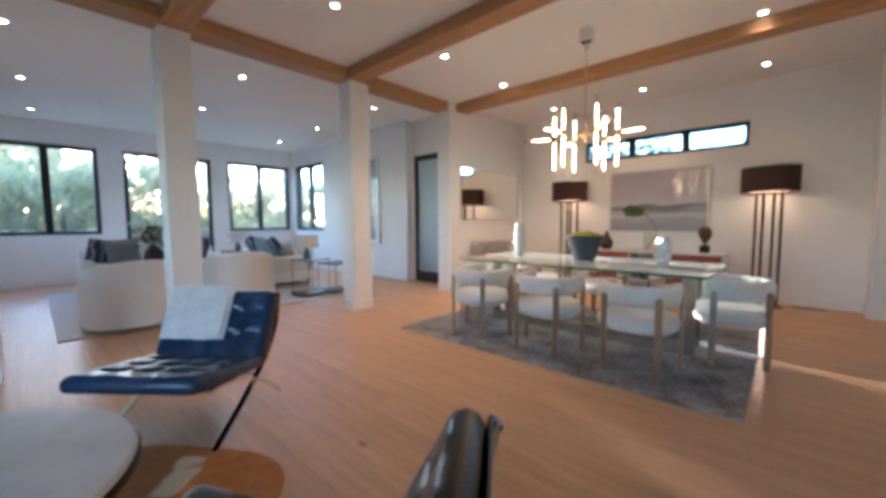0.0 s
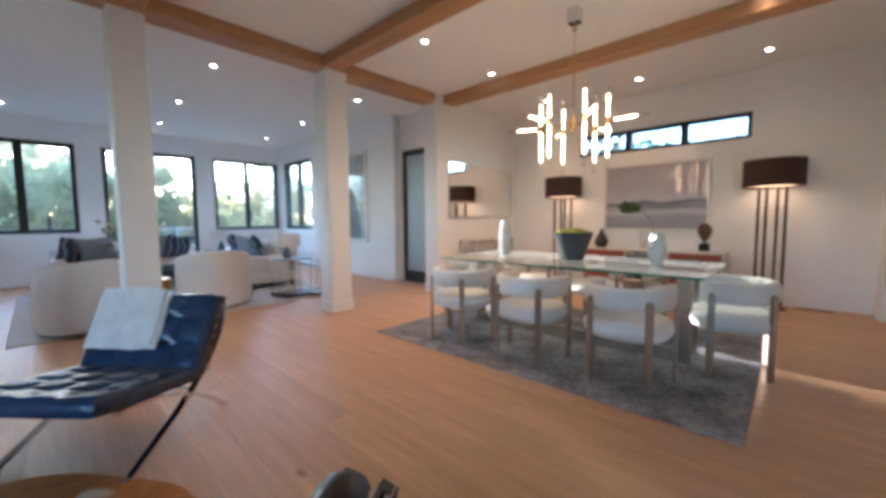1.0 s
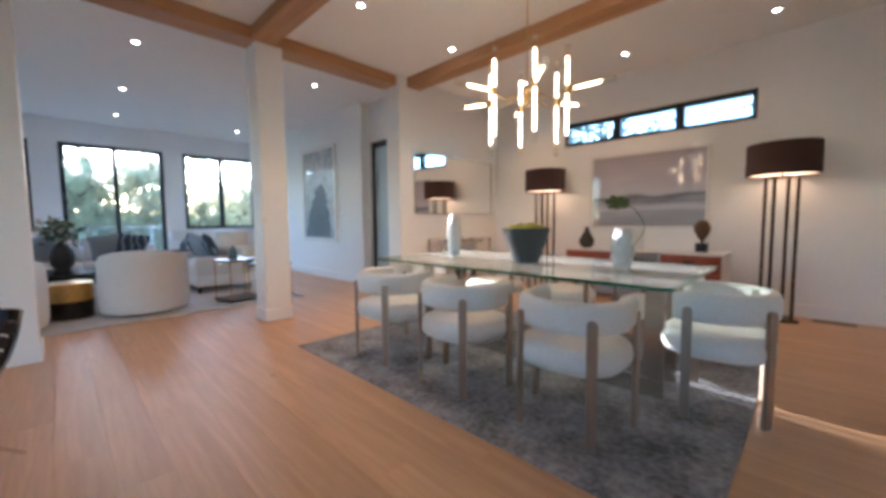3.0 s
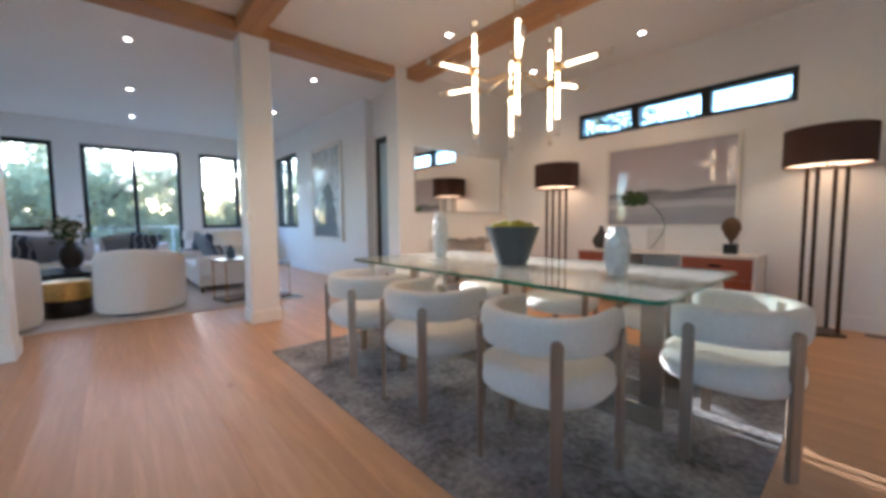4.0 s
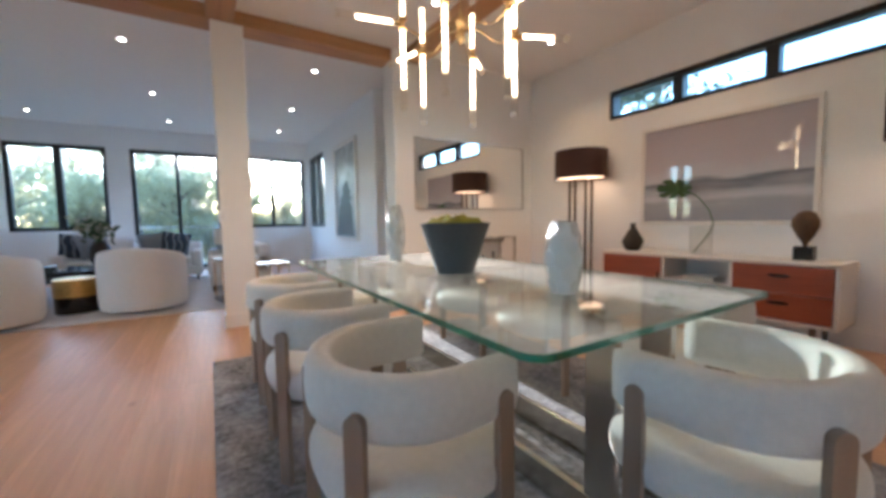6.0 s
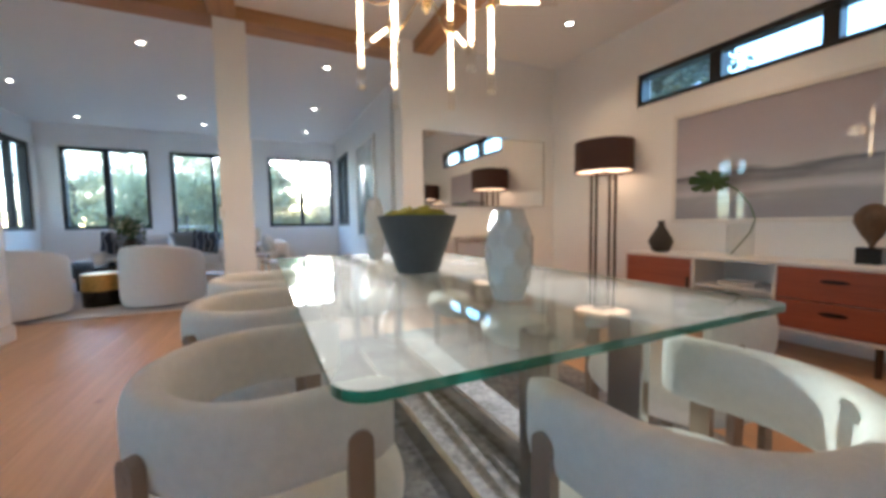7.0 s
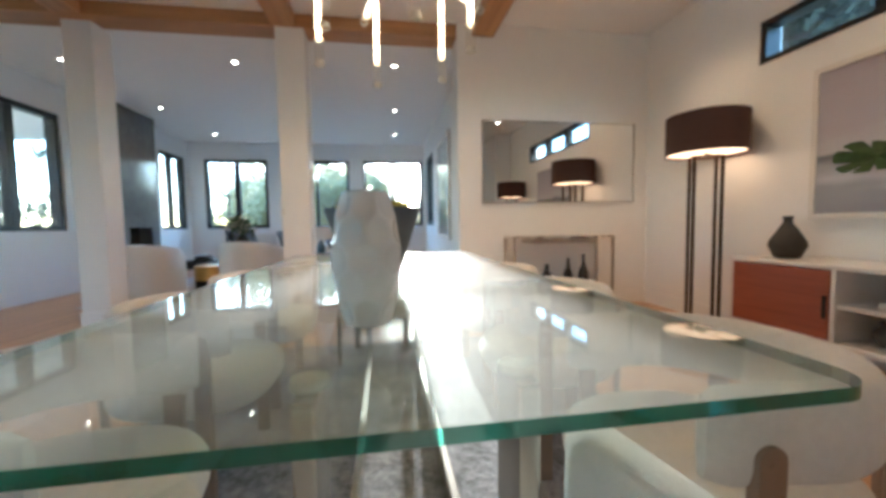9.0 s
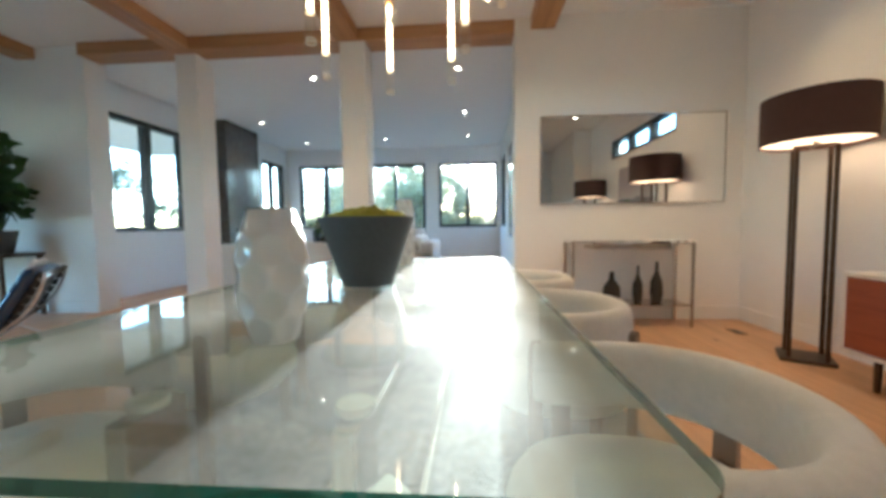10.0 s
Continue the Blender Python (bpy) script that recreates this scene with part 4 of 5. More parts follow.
rng = random.Random(4)
st, lf, pt = None, bmesh.new(), bmesh.new()
for k in range(26):
    a, out, up = rng.uniform(0, 6.28), rng.uniform(0.03, 0.22), rng.uniform(0.46, 0.70)
    tip = Vector((out * math.cos(a), out * math.sin(a), up))
    st = rod((0, 0, 0.33), tip, 0.004, st, 6)
    for j in range(7):
        p = tip + Vector((rng.uniform(-0.07, 0.07), rng.uniform(-0.07, 0.07), rng.uniform(-0.12, 0.04)))
        u = Vector((rng.uniform(-1, 1), rng.uniform(-1, 1), rng.uniform(-0.5, 0.6))).normalized()
        w = u.orthogonal().normalized()
        ln, wd = rng.uniform(0.07, 0.12), rng.uniform(0.022, 0.036)
        q = [p, p + u * ln * 0.5 + w * wd, p + u * ln, p + u * ln * 0.5 - w * wd]
        tgt = pt if (k % 2 == 0 and j < 6) else lf
        tgt.faces.new([tgt.verts.new(v) for v in q])
part("stems", st, LEAF, fv, "green stems")
tagged(part("leaves", lf, LEAF, fv, "green leaves", smooth=False), kind="stuff")
tagged(part("flowers", pt, PETAL, fv, "cream flowers", smooth=False), kind="stuff")
solid("book_stack", merge(box(-0.15, 0.15, -0.11, 0.11, 0, 0.03, 0.003), box(-0.13, 0.13, -0.10, 0.10, 0.03, 0.055, 0.003)), EBONY, "two dark books stacked on the coffee table", "books", at=(-6.75, 1.95, CTZ), turn=12, smooth=False)
solid("small_bowl", lathe([(0.03, 0), (0.06, 0.03), (0.075, 0.07), (0.07, 0.07), (0.0, 0.02)], 24), BLUE_GLASS, "small blue glass bowl on the coffee table", "bowl", at=(-6.7, 2.95, CTZ))
# gold drum
po = thing("drum_stool", "drum stool with gold upper band and black base", "stool", (-5.82, 2.45, 0.012))
part("base", lathe([(0.205, 0), (0.21, 0.01), (0.21, 0.20)], 36), EBONY, po, "black lower drum")
part("band", lathe([(0.214, 0.20), (0.214, 0.40), (0.205, 0.41), (0.0, 0.412)], 36), GOLD, po, "gold metal upper band")


# nesting side tables and table lamps
def side_table(x, y, h):
    t = thing("side_table", "dark bronze side table with thin legs and low tray", "side table", (x, y, 0.012), 12)
    part("top", slab(rounded(0.44, 0.46, 0.03), h - 0.02, h, 0.004), BRONZE, t, smooth=False)
    part("tray", slab(rounded(0.44, 0.46, 0.03), 0.03, 0.05, 0.004), BRONZE, t, "low dark tray", smooth=False)
    for sx in (-1, 1):
        for sy in (-1, 1):
            part("leg", rod((sx * 0.195, sy * 0.205, 0.0), (sx * 0.195, sy * 0.205, h - 0.02), 0.008), BRASS, t, "thin brass leg")


side_table(-5.42, 4.13, 0.58)
side_table(-5.30, 4.52, 0.50)
SHADE_W = material("white_lamp_shade", (0.80, 0.78, 0.74), 0.8, vary=0.02)


def table_lamp(x, y, z):
    t = thing("table_lamp", "small lamp with wide white shade and dark base", "lamp", (x, y, z), group="white table lamps")
    part("base", lathe([(0.05, 0), (0.06, 0.02), (0.055, 0.09), (0.03, 0.15), (0.015, 0.17), (0.012, 0.24), (0.0, 0.24)], 24), BLUE_GLASS, t, "blue grey glazed base")
    b = lathe([(0.20, 0.19), (0.19, 0.37), (0.187, 0.37), (0.197, 0.19), (0.20, 0.19)], 36)
    bmesh.ops.delete(b, geom=[p for p in b.faces if len(p.verts) > 4], context="FACES")
    part("shade", b, SHADE_W, t, "white drum shade")


table_lamp(-5.45, 4.09, 0.592)
et = thing("end_table", "small dark end table behind the loveseat", "side table", (-8.5, 4.1, 0.012))
part("top", box(-0.25, 0.25, -0.25, 0.25, 0.54, 0.57, 0.004), BRONZE, et, smooth=False)
for sx in (-1, 1):
    for sy in (-1, 1):
        part("leg", box(sx * 0.23 - 0.012, sx * 0.23 + 0.012, sy * 0.23 - 0.012, sy * 0.23 + 0.012, 0, 0.54), BRONZE, et, smooth=False)
table_lamp(-8.5, 4.1, 0.582)

# tall picture on the north wall: dark shape on pale ground, behind glass
SLATE = material("slate_print", (0.06, 0.075, 0.09), 0.5, vary=0.3, scale=8, coat=0.8)
PALE = material("pale_print", (0.40, 0.43, 0.46), 0.5, vary=0.5, scale=7, coat=0.9)
tp = thing("tall_picture", "tall framed print of a dark slate form behind glass", "picture", (0, NORTH_L, 0))
part("print", box(-7.42, -6.20, -0.03, -0.02, 0.78, 2.50), PALE, tp, smooth=False)
b = bmesh.new()
rng = random.Random(12)
left, right = [], []
for k in range(19):
    t = k / 18
    half = 0.56 * (1 - t) ** 0.6 + 0.04
    left.append((-6.82 - half + rng.uniform(-0.05, 0.05) + 0.12 * t, 0.80 + 1.05 * t))
    right.append((-6.82 + half * 0.8 + rng.uniform(-0.05, 0.05) + 0.12 * t, 0.80 + 1.05 * t))
b.faces.new([b.verts.new((x, -0.0306, z)) for x, z in left + right[::-1]])
part("motif", b, SLATE, tp, "dark slate mountain form", smooth=False)
f = box(-7.49, -6.13, -0.045, -0.001, 2.50, 2.57, 0.003)
f = box(-7.49, -6.13, -0.045, -0.001, 0.71, 0.78, 0.003, f)
f = box(-7.49, -7.42, -0.045, -0.001, 0.78, 2.50, 0.003, f)
f = box(-6.20, -6.13, -0.045, -0.001, 0.78, 2.50, 0.003, f)
part("frame", f, LACQUER, tp, "white picture frame", smooth=False)


# ---- front room ----
def tufted(lx, ly, h, nx, ny, m):
    """A leather cushion with a grid of sunk buttons."""
    b = bmesh.new()
    NX, NY = nx * 8, ny * 8
    grid = {}
    for i in range(NX + 1):
        for j in range(NY + 1):
            u, v = i / NX, j / NY
            dx, dy = abs(math.sin(math.pi * u * nx)), abs(math.sin(math.pi * v * ny))
            edge = min(1.0, min(u, 1 - u) * lx / 0.045) * min(1.0, min(v, 1 - v) * ly / 0.045)
            sunk = min(1.0, (min(u, 1 - u) * lx / 0.09) ** 1.5, (min(v, 1 - v) * ly / 0.09) ** 1.5)
            z = h * (0.70 + 0.30 * math.sqrt(max(0, 1 - (1 - edge) ** 2))) - 0.30 * h * (1 - (dx * dy) ** 0.5) * sunk
            # rounded corners in plan
            near = max(0, abs(2 * u - 1) - 0.88) / 0.12 * max(0, abs(2 * v - 1) - 0.84) / 0.16
            pull = 1 - 0.035 * near
            grid[i, j] = b.verts.new((lx * (u - 0.5) * pull, ly * (v - 0.5) * pull, z))
    for i in range(NX):
        for j in range(NY):
            b.faces.new((grid[i, j], grid[i + 1, j], grid[i + 1, j + 1], grid[i, j + 1]))
    edge = [grid[i, 0] for i in range(NX + 1)] + [grid[NX, j] for j in range(1, NY + 1)] + [grid[i, NY] for i in range(NX - 1, -1, -1)] + [grid[0, j] for j in range(NY - 1, 0, -1)]
    for inset, drop in ((-0.006, 0.50), (0.0, 0.26), (0.014, 0.08), (0.04, 0.0)):
        low = [b.verts.new((v.co.x * (1 - inset / lx), v.co.y * (1 - inset / ly), h * drop)) for v in edge]
        for k in range(len(edge)):
            q = (k + 1) % len(edge)
            b.faces.new((edge[k], low[k], low[q], edge[q]))
        edge = low
    b.faces.new(edge)
    bmesh.ops.transform(b, matrix=m, verts=b.verts)
    return b


def lounge_chair(x, y, turn, leather, label):
    """Crossed steel blades with a tufted seat and back; the front is towards -y."""
    c = thing("lounge_chair", label, "lounge chair", (x, y, 0.0), turn, group="tufted lounge chairs")
    for sx in (-1, 1):
        X = sx * 0.36
        back_leg = []
        for k in range(17):
            t = k / 16
            back_leg.append((X, 0.434 - 0.814 * t + 0.21 * math.sin(math.pi * t), 0.745 - 0.745 * t - 0.01 * math.sin(math.pi * t)))
        seat_leg = []
        for k in range(17):
            t = k / 16
            seat_leg.append((X, -0.40 + 0.80 * t, 0.36 - 0.05 * t - 0.31 * t ** 2.2))
        sec = [(0.018, 0.008), (-0.018, 0.008), (-0.018, -0.008), (0.018, -0.008)]
        part("leg", sweep(back_leg, sec), CHROME, c, "flat chrome steel blade", smooth=False)
        part("leg", sweep(seat_leg, sec), CHROME, c, "flat chrome steel blade", smooth=False)
    for yy, zz in ((-0.36, 0.345), (0.12, 0.245), (0.40, 0.70), (0.10, 0.36)):
        part("crossbar", rod((-0.36, yy, zz), (0.36, yy, zz), 0.009), CHROME, c)
    part("seat_cushion", tufted(0.76, 0.70, 0.10, 4, 4, pose(0, -0.18, 0.335, -9, 0, 0)), leather, c, "button tufted leather seat")
    back = part("back_cushion", tufted(0.76, 0.50, 0.10, 4, 3, pose(0, 0.29, 0.53, 62, 0, 0)), leather, c, "button tufted leather back")
    for k in range(7):
        v = -0.19 + k * 0.07
        s = box(-0.345, 0.345, v - 0.029, v + 0.029, -0.012, -0.002, 0.002, None, 1)
        for sx in (-1, 1):
            s = box(sx * 0.36 - 0.016, sx * 0.36 + 0.016, v - 0.029, v + 0.029, -0.042, -0.002, 0.003, s, 1)
        part("strap", s, LEATHER_B, back, "leather strap").matrix_basis = pose(0, 0.29, 0.53, 62, 0, 0)
    c.scale = (0.92,) * 3
    return c


lounge_chair(-2.353, 1.735, 40, LEATHER, "navy black tufted leather lounge chair with chrome legs")
lounge_chair(-0.395, 1.372, -56, LEATHER_B, "black tufted leather lounge chair on chrome frame")
# throw over the back
PAPER = material("white_knit_throw", (0.88, 0.84, 0.84), 0.9, bump=0.6, scale=70, vary=0.1)
thr = thing("throw_blanket", "folded white throw laid over the lounge chair back", "blanket", (-2.353, 1.735, 0), 40)
thr.scale = (0.92,) * 3
back = pose(0, 0.29, 0.53, 62, 0, 0)
for lift, x0, x1, v0, v1 in ((0.0, -0.36, 0.10, -0.115, 0.262), (0.016, -0.345, 0.075, -0.09, 0.268)):
    b = bmesh.new()
    grid = [[None] * 25 for _ in range(25)]
    for i in range(25):
        for j in range(25):
            u, v = i / 24, j / 24
            p = Vector((x0 + (x1 - x0) * u, v0 + (v1 - v0) * v, 0))
            w = 0.007 * noise.noise(p * 14 + Vector((lift * 90, 0, 0))) + 0.004 * noise.noise(p * 40)
            q = Vector((p.x + 0.010 * noise.noise(p * 9), p.y + 0.010 * noise.noise(p * 8 + Vector((5, 0, 0))), 0.113 + lift + w))
            grid[i][j] = b.verts.new(back @ q)
    for i in range(24):
        for j in range(24):
            b.faces.new((grid[i][j], grid[i + 1][j], grid[i + 1][j + 1], grid[i][j + 1]))
    down = (back.to_3x3() @ Vector((0, 0, -0.013)))
    ext = bmesh.ops.extrude_face_region(b, geom=list(b.faces))
    bmesh.ops.translate(b, vec=down, verts=[g for g in ext["geom"] if isinstance(g, bmesh.types.BMVert)])
    bmesh.ops.recalc_face_normals(b, faces=list(b.faces))
    part("fold", b, PAPER, thr)
# round marble table and hide rug
mt = thing("round_coffee_table", "low round white marble coffee table with dark rim", "table", (-1.56, 0.73, 0))
part("top", lathe([(0.0, 0.375), (0.60, 0.375), (0.61, 0.385), (0.61, 0.395), (0.60, 0.405), (0.0, 0.405)], 64), MARBLE, mt, "white marble top")
part("rim", lathe([(0.615, 0.355), (0.618, 0.36), (0.618, 0.374), (0.55, 0.374), (0.55, 0.355), (0.615, 0.355)], 64), BRONZE, mt, "dark metal rim")
part("pedestal", lathe([(0.30, 0), (0.30, 0.02), (0.09, 0.05), (0.08, 0.355), (0.0, 0.355)], 40), BRONZE, mt)
HIDE = material("brown_white_hide", (0.46, 0.19, 0.055), 0.9, bump=0.4, scale=150, vary=0.2)
n, l = HIDE.node_tree.nodes, HIDE.node_tree.links
src = n["Principled BSDF"].inputs["Base Color"].links[0].from_socket
hn, hr, hm, htc = n.new("ShaderNodeTexNoise"), n.new("ShaderNodeMapRange"), n.new("ShaderNodeMix"), n.new("ShaderNodeTexCoord")
hn.inputs["Scale"].default_value = 2.6
hr.inputs["From Min"].default_value, hr.inputs["From Max"].default_value = 0.53, 0.56
hm.data_type = "RGBA"
hm.inputs["B"].default_value = (0.74, 0.66, 0.52, 1)
l.new(htc.outputs["Object"], hn.inputs["Vector"]), l.new(hn.outputs["Fac"], hr.inputs["Value"]), l.new(hr.outputs[0], hm.inputs["Factor"])
l.new(src, hm.inputs["A"]), l.new(hm.outputs["Result"], n["Principled BSDF"].inputs["Base Color"])
out = []
for k in range(90):
    a = 2 * math.pi * k / 90
    r = 1 + 0.10 * math.cos(4 * a + 0.6) + 0.05 * math.sin(7 * a) + 0.12 * max(0, math.cos(2 * a - 0.5)) ** 8
    out.append((0.98 * r * math.cos(a), 0.80 * r * math.sin(a)))
solid("hide_rug", slab(out, 0.0, 0.006), HIDE, "brown and white cowhide rug on the floor", "rug", at=(-1.55, 0.95, 0), turn=25, smooth=False)


# plant in a pot against the front room wall
cs = thing("wall_console", "dark wooden console table against the front room wall", "console", (-3.74, -0.36, 0))
part("top", box(-0.22, 0.22, -0.65, 0.65, 0.70, 0.74, 0.004), BRONZE, cs, smooth=False)
for sx in (-1, 1):
    for sy in (-1, 1):
        part("leg", box(sx * 0.19 - 0.02, sx * 0.19 + 0.02, sy * 0.61 - 0.02, sy * 0.61 + 0.02, 0, 0.70), BRONZE, cs, smooth=False)
pl = thing("potted_plant", "leafy dark green indoor plant in a grey pot", "plant", (-3.72, 0.04, 0.74))
part("pot", lathe([(0.10, 0), (0.15, 0.24), (0.155, 0.26), (0.13, 0.26), (0.125, 0.23), (0.0, 0.23)], 32), CERAMIC, pl)
rng = random.Random(9)
st, lf = None, bmesh.new()
for k in range(16):
    a, o, h = rng.uniform(0, 6.28), rng.uniform(0.05, 0.22), rng.uniform(0.7, 1.4)
    tip = Vector((o * math.cos(a), o * math.sin(a), h))
    st = rod((0, 0, 0.22), tip, 0.012, st, 6, 0.005)
    for j in range(16):
        p = Vector((0, 0, 0.3)).lerp(tip, rng.uniform(0.35, 1.0)) + Vector((rng.uniform(-0.08, 0.08), rng.uniform(-0.08, 0.08), 0))
        u = Vector((rng.uniform(-1, 1), rng.uniform(-1, 1), rng.uniform(-0.6, 0.5))).normalized()
        w = u.orthogonal().normalized()
        ln, wd = rng.uniform(0.14, 0.24), rng.uniform(0.04, 0.065)
        lf.faces.new([lf.verts.new(v) for v in (p, p + u * ln * 0.45 + w * wd, p + u * ln, p + u * ln * 0.45 - w * wd)])
part("stems", st, LEAF, pl)
part("leaves", lf, LEAF, pl, smooth=False)

# ---- outside ----
GRASS = material("dry_hillside", (0.10, 0.105, 0.055), 0.95, scale=3, vary=0.4)
BARK = material("tree_bark", (0.09, 0.065, 0.048), 0.9, bump=0.6, scale=30, vary=0.3)


def foliage(name, colour, through_light):
    """Leaves that let part of the light through."""
    m = material(name, colour, 0.7, scale=4, vary=0.5)
    n, l = m.node_tree.nodes, m.node_tree.links
    ft, fm = n.new("ShaderNodeBsdfTranslucent"), n.new("ShaderNodeMixShader")
    ft.inputs["Color"].default_value = (*through_light, 1)
    fm.inputs[0].default_value = 0.5
    l.new(n["Principled BSDF"].outputs[0], fm.inputs[1]), l.new(ft.outputs[0], fm.inputs[2]), l.new(fm.outputs[0], n["Material Output"].inputs["Surface"])
    return m


FOL = foliage("tree_foliage", (0.22, 0.20, 0.11), (0.60, 0.54, 0.28))
# FOL darkened in colour, to tone down light on the north and south trees
FOL_DARK = foliage("darkened_foliage", (0.05, 0.062, 0.05), (0.13, 0.15, 0.09))
DECK = wood("grey_deck", (0.22, 0.19, 0.16), (0.14, 0.12, 0.10), 0.7, along=1)
b = bmesh.new()
bmesh.ops.create_grid(b, x_segments=90, y_segments=90, size=900)
for v in b.verts:
    d = math.hypot(v.co.x, v.co.y)
    v.co.z = -3.2 + 5.0 * noise.noise(v.co * 0.004) * min(1, max(0, d - 40) / 200)
solid("ground", b, GRASS, "dry grassy hillside outside the house", "ground", kind="structure", at=(0, 0, 0))
solid("balcony_deck", box(-12.0, WEST - T - 0.01, 0.5, 6.5, -0.2, -0.06), DECK, "weathered balcony deck outside the sliding door", "deck", kind="structure", smooth=False)
rl = thing("balcony_railing", "slim metal balcony railing with glass infill", "railing")
part("top_rail", box(-11.96, -11.92, 0.5, 6.5, 0.98, 1.02, 0.004), STEEL, rl, smooth=False)
for k in range(6):
    y = 0.55 + k * 1.18
    part("post", box(-11.965, -11.925, y - 0.02, y + 0.02, -0.06, 0.98), STEEL, rl, smooth=False)
for k in range(5):
    y = 0.55 + k * 1.18
    o = part("glass_panel", box(-11.948, -11.94, y + 0.04, y + 1.14, 0.05, 0.94), PANE, rl, smooth=False)
    o.visible_shadow = False


def tree(x, y, h, spread, seed, base=-3.2, density=3600, size=0.19, crown0=0.35):
    """Tapered trunk, limbs, and a ragged crown of small leaf blades in clumps."""
    r = random.Random(seed)
    t = thing("tree", "broadleaf tree with ragged backlit crown", "tree", (x, y, base), group="trees outside")
    tr = None
    pts = [(0.25 * noise.noise(Vector((seed, k, 0))) * k * 0.4, 0.25 * noise.noise(Vector((seed, k, 9))) * k * 0.4, h * 0.8 * k / 6) for k in range(7)]
    tr = sweep(pts, lambda u: oval(0.035 * h * (1 - 0.8 * u), 0.035 * h * (1 - 0.8 * u), 8))
    clumps = []
    for k in range(15):
        f = r.uniform(crown0, 0.8)
        i = min(5, int(f / 0.8 * 6))
        p = Vector(pts[i]).lerp(Vector(pts[i + 1]), f / 0.8 * 6 - i) if i < 6 else Vector(pts[6])
        a = r.uniform(0, 6.28)
        q = p + Vector((math.cos(a), math.sin(a), r.uniform(0.1, 0.9))) * spread * r.uniform(0.4, 1.0)
        tr = rod(p, q, 0.012 * h * (1 - f * 0.7), tr, 6, 0.006)
        clumps += [(q, spread * r.uniform(0.22, 0.45)), (p.lerp(q, 0.6), spread * r.uniform(0.2, 0.35))]
    part("trunk", tr, BARK, t)
    verts, faces = [], []
    per = density // len(clumps)
    for c, s in clumps:
        for _ in range(per):
            d = Vector((r.gauss(0, 1), r.gauss(0, 1), r.gauss(0, 0.7)))
            p = c + d * s * 0.55
            u = Vector((r.uniform(-1, 1), r.uniform(-1, 1), r.uniform(-1, 0.6))).normalized()
            w = u.orthogonal().normalized()
            k = size * r.uniform(0.6, 1.3)
            i = len(verts)
            verts += [p, p + u * k * 0.5 + w * k * 0.28, p + u * k, p + u * k * 0.5 - w * k * 0.28]
            faces.append((i, i + 1, i + 2, i + 3))
    me = bpy.data.meshes.new("crown")
    me.from_pydata(verts, [], faces)
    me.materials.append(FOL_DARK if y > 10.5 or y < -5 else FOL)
    o = new("crown", me)
    o.parent = t


for k, (x, y, h, s) in enumerate(((-17, 0.6, 7.2, 1.9), (-19, -2.2, 7.4, 2.2), (-18, 2.7, 7.7, 1.9), (-21, 4.0, 7.0, 1.9), (-16.5, 1.8, 6.0, 1.4), (-24, 1.2, 8.4, 2.6), (-19, 8.6, 7.2, 1.9), (-25, 10.6, 8.6, 2.6), (-15.5, 7.9, 5.8, 1.2), (-30, -6, 9.0, 3.0), (-34, 2.0, 8.6, 3.0), (-36, 14.0, 9.5, 3.2), (-12.5, -6.0, 7.5, 1.9), (-7.5, -7.5, 8.0, 2.2), (-5.0, -9.0, 8.5, 2.2), (-3.6, 13.0, 8.2, 2.2), (-12.0, 11.0, 7.5, 2.0), (0.6, 16.5, 8.0, 2.0), (-26, 6.6, 5.8, 2.2), (-24, 2.4, 9.0, 2.3), (-28, 9.8, 9.4, 2.2), (-17.5, 10.0, 7.4, 1.6), (-3.5, -13.0, 6.5, 2.2), (2.0, -15.0, 6.8, 2.4))):
    tree(x, y, h, s, k + 1)
for k, (x, y, h, s) in enumerate(((-6.6, 13.2, 10.2, 2.4), (-9.6, 13.8, 10.6, 2.6), (1.0, 16.6, 9.6, 2.0))):
    tree(x, y, h, s, k + 61, density=10000, crown0=0.74)
# dense trees added to keep low sun off the rug and floor
for k, (x, y, h, s) in enumerate(((-21.0, 7.2, 5.8, 1.7), (-17.5, 4.4, 5.8, 1.6))):
    tree(x, y, h, s, k + 71, density=9000, crown0=0.5)
for k, (x, y, h, s) in enumerate(((-22.0, 2.6, 9.2, 1.9), (-22.5, -1.2, 9.4, 2.1), (-24.0, 0.6, 9.6, 1.8))):
    tree(x, y, h, s, k + 91, density=2400, crown0=0.5)
# slim dense tree added to block the sun from the south chairs
tree(-20.0, 5.05, 8.4, 0.58, 81, density=14000, crown0=0.7)
# the low sun's own bright aureole in the sky, far off
HALO = bpy.data.materials.new("sun_aureole")
HALO.use_nodes = True
n, l = HALO.node_tree.nodes, HALO.node_tree.links
n.remove(n["Principled BSDF"])
tc, ln_, mr, pw, em, tr, ad = (n.new("ShaderNode" + q) for q in ("TexCoord", "VectorMath", "MapRange", "Math", "Emission", "BsdfTransparent", "AddShader"))
ln_.operation = "LENGTH"
mr.inputs["From Min"].default_value, mr.inputs["From Max"].default_value = 0.0, 26.0
mr.inputs["To Min"].default_value, mr.inputs["To Max"].default_value = 1.0, 0.0
pw.operation, pw.inputs[1].default_value = "POWER", 5.0
mu = n.new("ShaderNodeMath")
mu.operation, mu.inputs[1].default_value = "MULTIPLY", 2.5
em.inputs["Color"].default_value = (1.0, 0.90, 0.74, 1)
l.new(tc.outputs["Object"], ln_.inputs[0]), l.new(ln_.outputs["Value"], mr.inputs["Value"]), l.new(mr.outputs[0], pw.inputs[0])
l.new(pw.outputs[0], mu.inputs[0]), l.new(mu.outputs[0], em.inputs["Strength"])
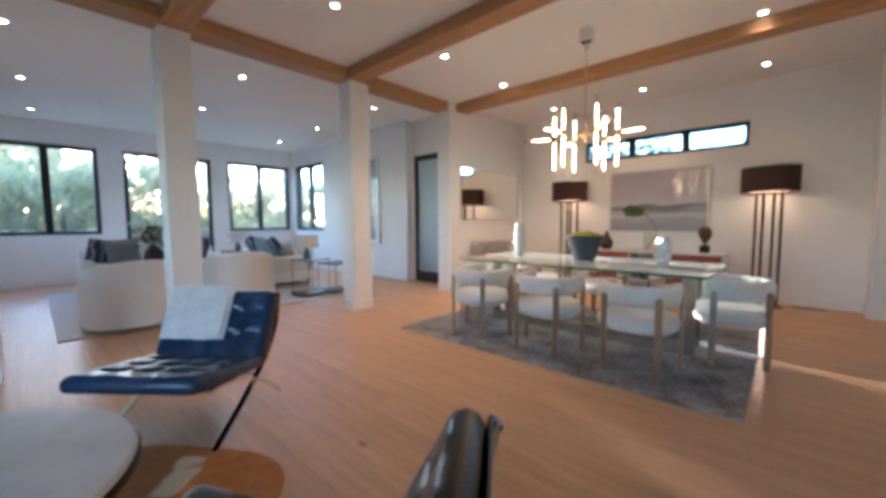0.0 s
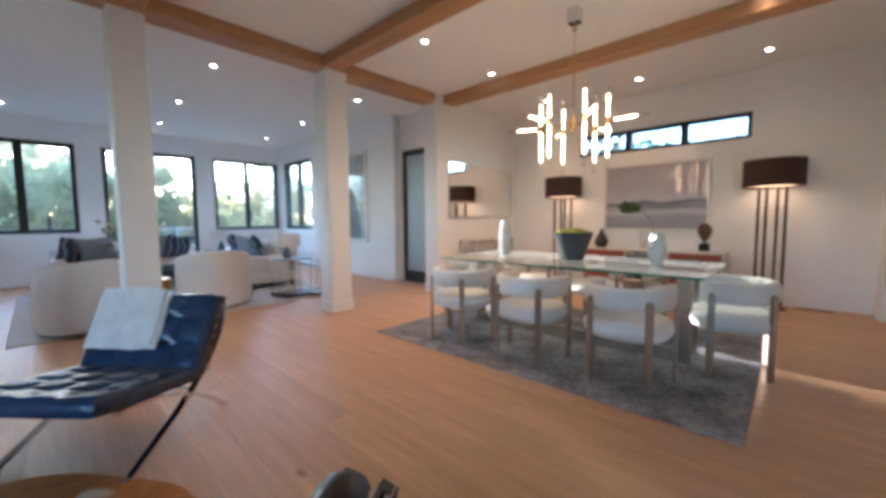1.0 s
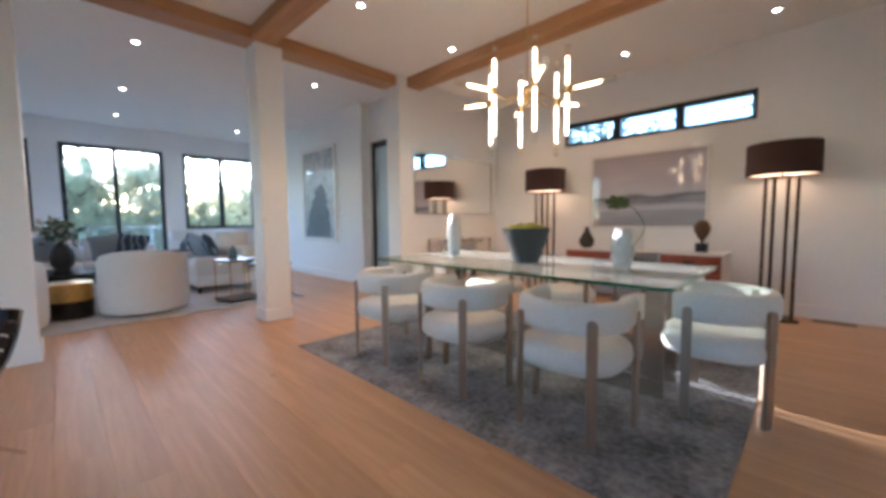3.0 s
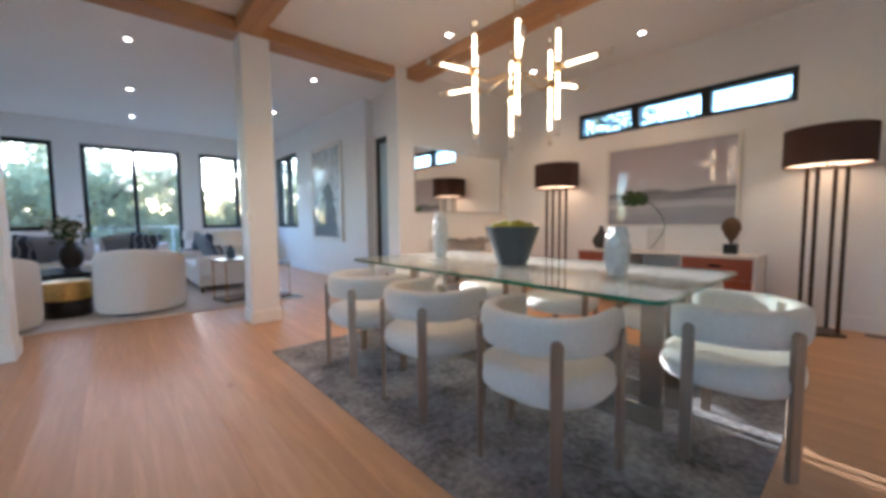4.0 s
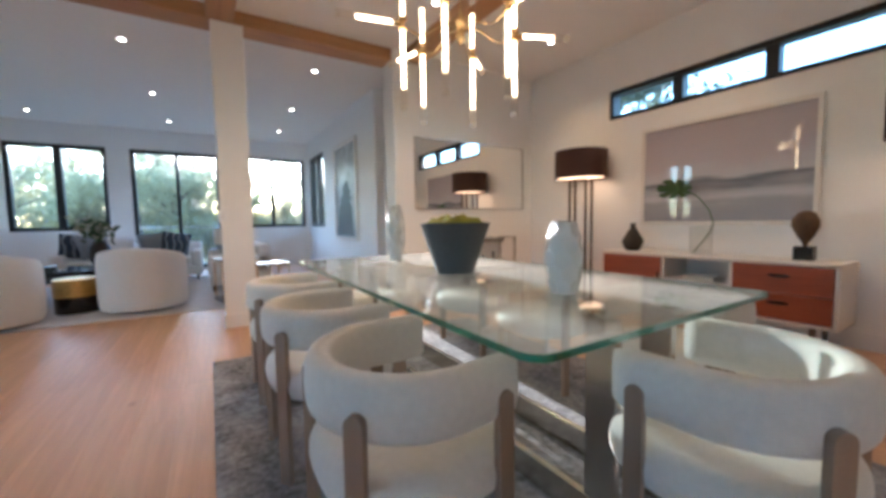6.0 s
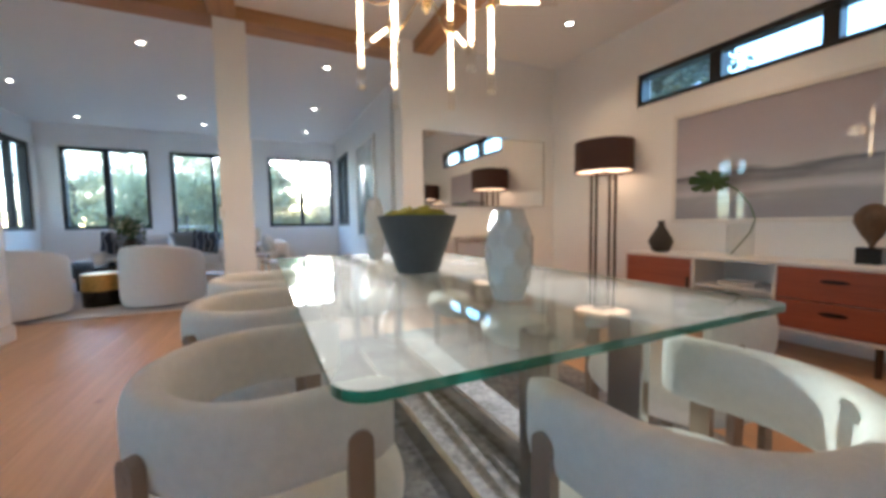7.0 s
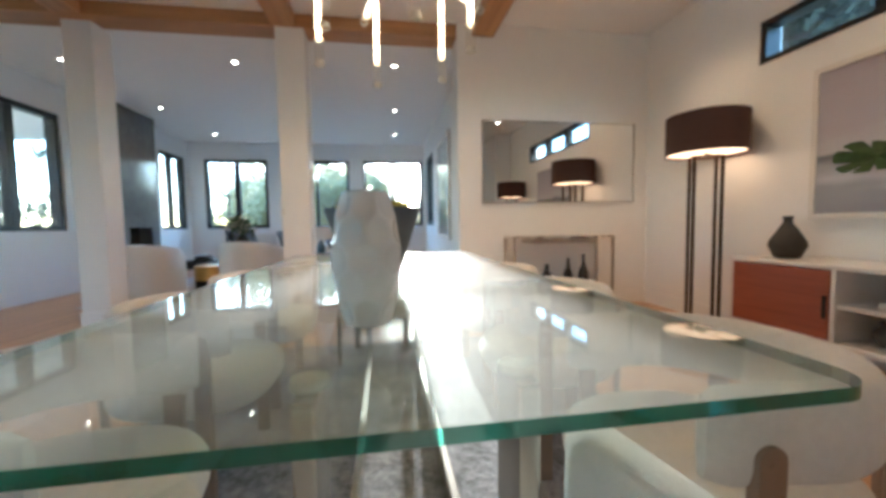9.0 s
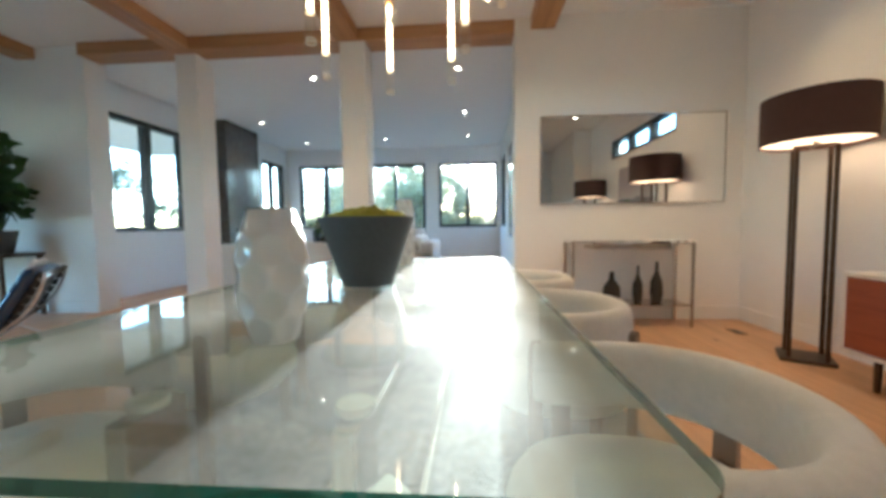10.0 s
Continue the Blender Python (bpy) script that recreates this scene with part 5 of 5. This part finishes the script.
l.new(tr.outputs[0], ad.inputs[0]), l.new(em.outputs[0], ad.inputs[1]), l.new(ad.outputs[0], n["Material Output"].inputs["Surface"])
b = bmesh.new()
bmesh.ops.create_circle(b, cap_ends=True, segments=64, radius=26)
solid("backdrop_sun", b, HALO, "bright hazy aureole round the low sun", "sky", kind="structure", smooth=False).matrix_world = look(SUN_DIR * 300, (0, 0, 1))
# far houses and a pole seen through the glass
ROOF = material("roof_shingle", (0.10, 0.085, 0.075), 0.85, bump=0.4, scale=20, vary=0.2)
STUCCO = material("pale_stucco", (0.50, 0.47, 0.43), 0.85, scale=10, vary=0.06)
for x, y, w in ((-42, -3, 9), (-48, 8, 11)):
    hs = thing("house", "pale stucco house with low shingled roof, far off", "house", (x, y, -3.0))
    part("wall", box(-3.5, 3.5, -w / 2, w / 2, 0, 3.6), STUCCO, hs, smooth=False)
    b = bmesh.new()
    v = [b.verts.new(p) for p in ((-4, -w / 2 - 0.5, 3.6), (4, -w / 2 - 0.5, 3.6), (4, w / 2 + 0.5, 3.6), (-4, w / 2 + 0.5, 3.6), (0, -w / 2 + 1, 5.2), (0, w / 2 - 1, 5.2))]
    for q in ((0, 1, 4), (1, 2, 5, 4), (2, 3, 5), (3, 0, 4, 5), (3, 2, 1, 0)):
        b.faces.new([v[i] for i in q])
    part("roof", b, ROOF, hs, smooth=False)
    for k in range(3):
        y0 = -w / 2 + 1 + k * (w - 2.4) / 2
        part("window", box(3.5, 3.55, y0, y0 + 1.4, 1.2, 2.6), BLACK, hs, smooth=False)
up = thing("utility_pole", "wooden utility pole with a crossarm", "pole", (-21, 3.4, -3.2))
part("post", rod((0, 0, 0), (0, 0, 9.5), 0.13, r2=0.09), BARK, up)
part("crossarm", box(-0.05, 0.05, -0.9, 0.9, 8.6, 8.72), BARK, up, smooth=False)


# ---- floor planks ----
PW = 0.19
rng = random.Random(2)
plank_mesh = {}
near, far_v, far_f = 0, [], []
floor = bpy.data.objects["floor"]
lengths = (1.8, 2.2, 2.6)
for ln in lengths:
    plank_mesh[ln] = mesh_of("plank", box(-ln / 2 + 0.0004, ln / 2 - 0.0004, -PW / 2 + 0.0004, PW / 2 - 0.0004, -0.012, 0.0, 0.0006, None, 1), OAK)
for j in range(int(12.1 / PW)):
    y = -3.75 + PW * (j + 0.5)
    x = -10.2 - rng.uniform(0, 1.8)
    while x < 3.5:
        ln = rng.choice(lengths)
        if x + ln > 3.62:
            break
        cx = x + ln / 2
        if y < 6.2 or cx > -5.6:
            if -5.2 < cx < 2.3 and -0.6 < y < 8.2 and near < 300:
                o = new("plank", plank_mesh[ln])
                o.parent = floor
                o.location = (cx, y, 0.0)
                near += 1
            else:
                i = len(far_v)
                x0, x1, y0, y1 = x + 0.0004, x + ln - 0.0004, y - PW / 2 + 0.0004, y + PW / 2 - 0.0004
                far_v += [(x0, y0, 0), (x1, y0, 0), (x1, y1, 0), (x0, y1, 0), (x0, y0, -0.012), (x1, y0, -0.012), (x1, y1, -0.012), (x0, y1, -0.012)]
                far_f += [(i, i + 1, i + 2, i + 3), (i, i + 4, i + 5, i + 1), (i + 1, i + 5, i + 6, i + 2), (i + 2, i + 6, i + 7, i + 3), (i + 3, i + 7, i + 4, i)]
        x += ln
me = bpy.data.meshes.new("far_planks")
me.from_pydata(far_v, [], far_f)
me.materials.append(OAK)
o = new("far_planks", me)
o.parent = floor
tagged(o, "pale oak planks", kind="stuff")
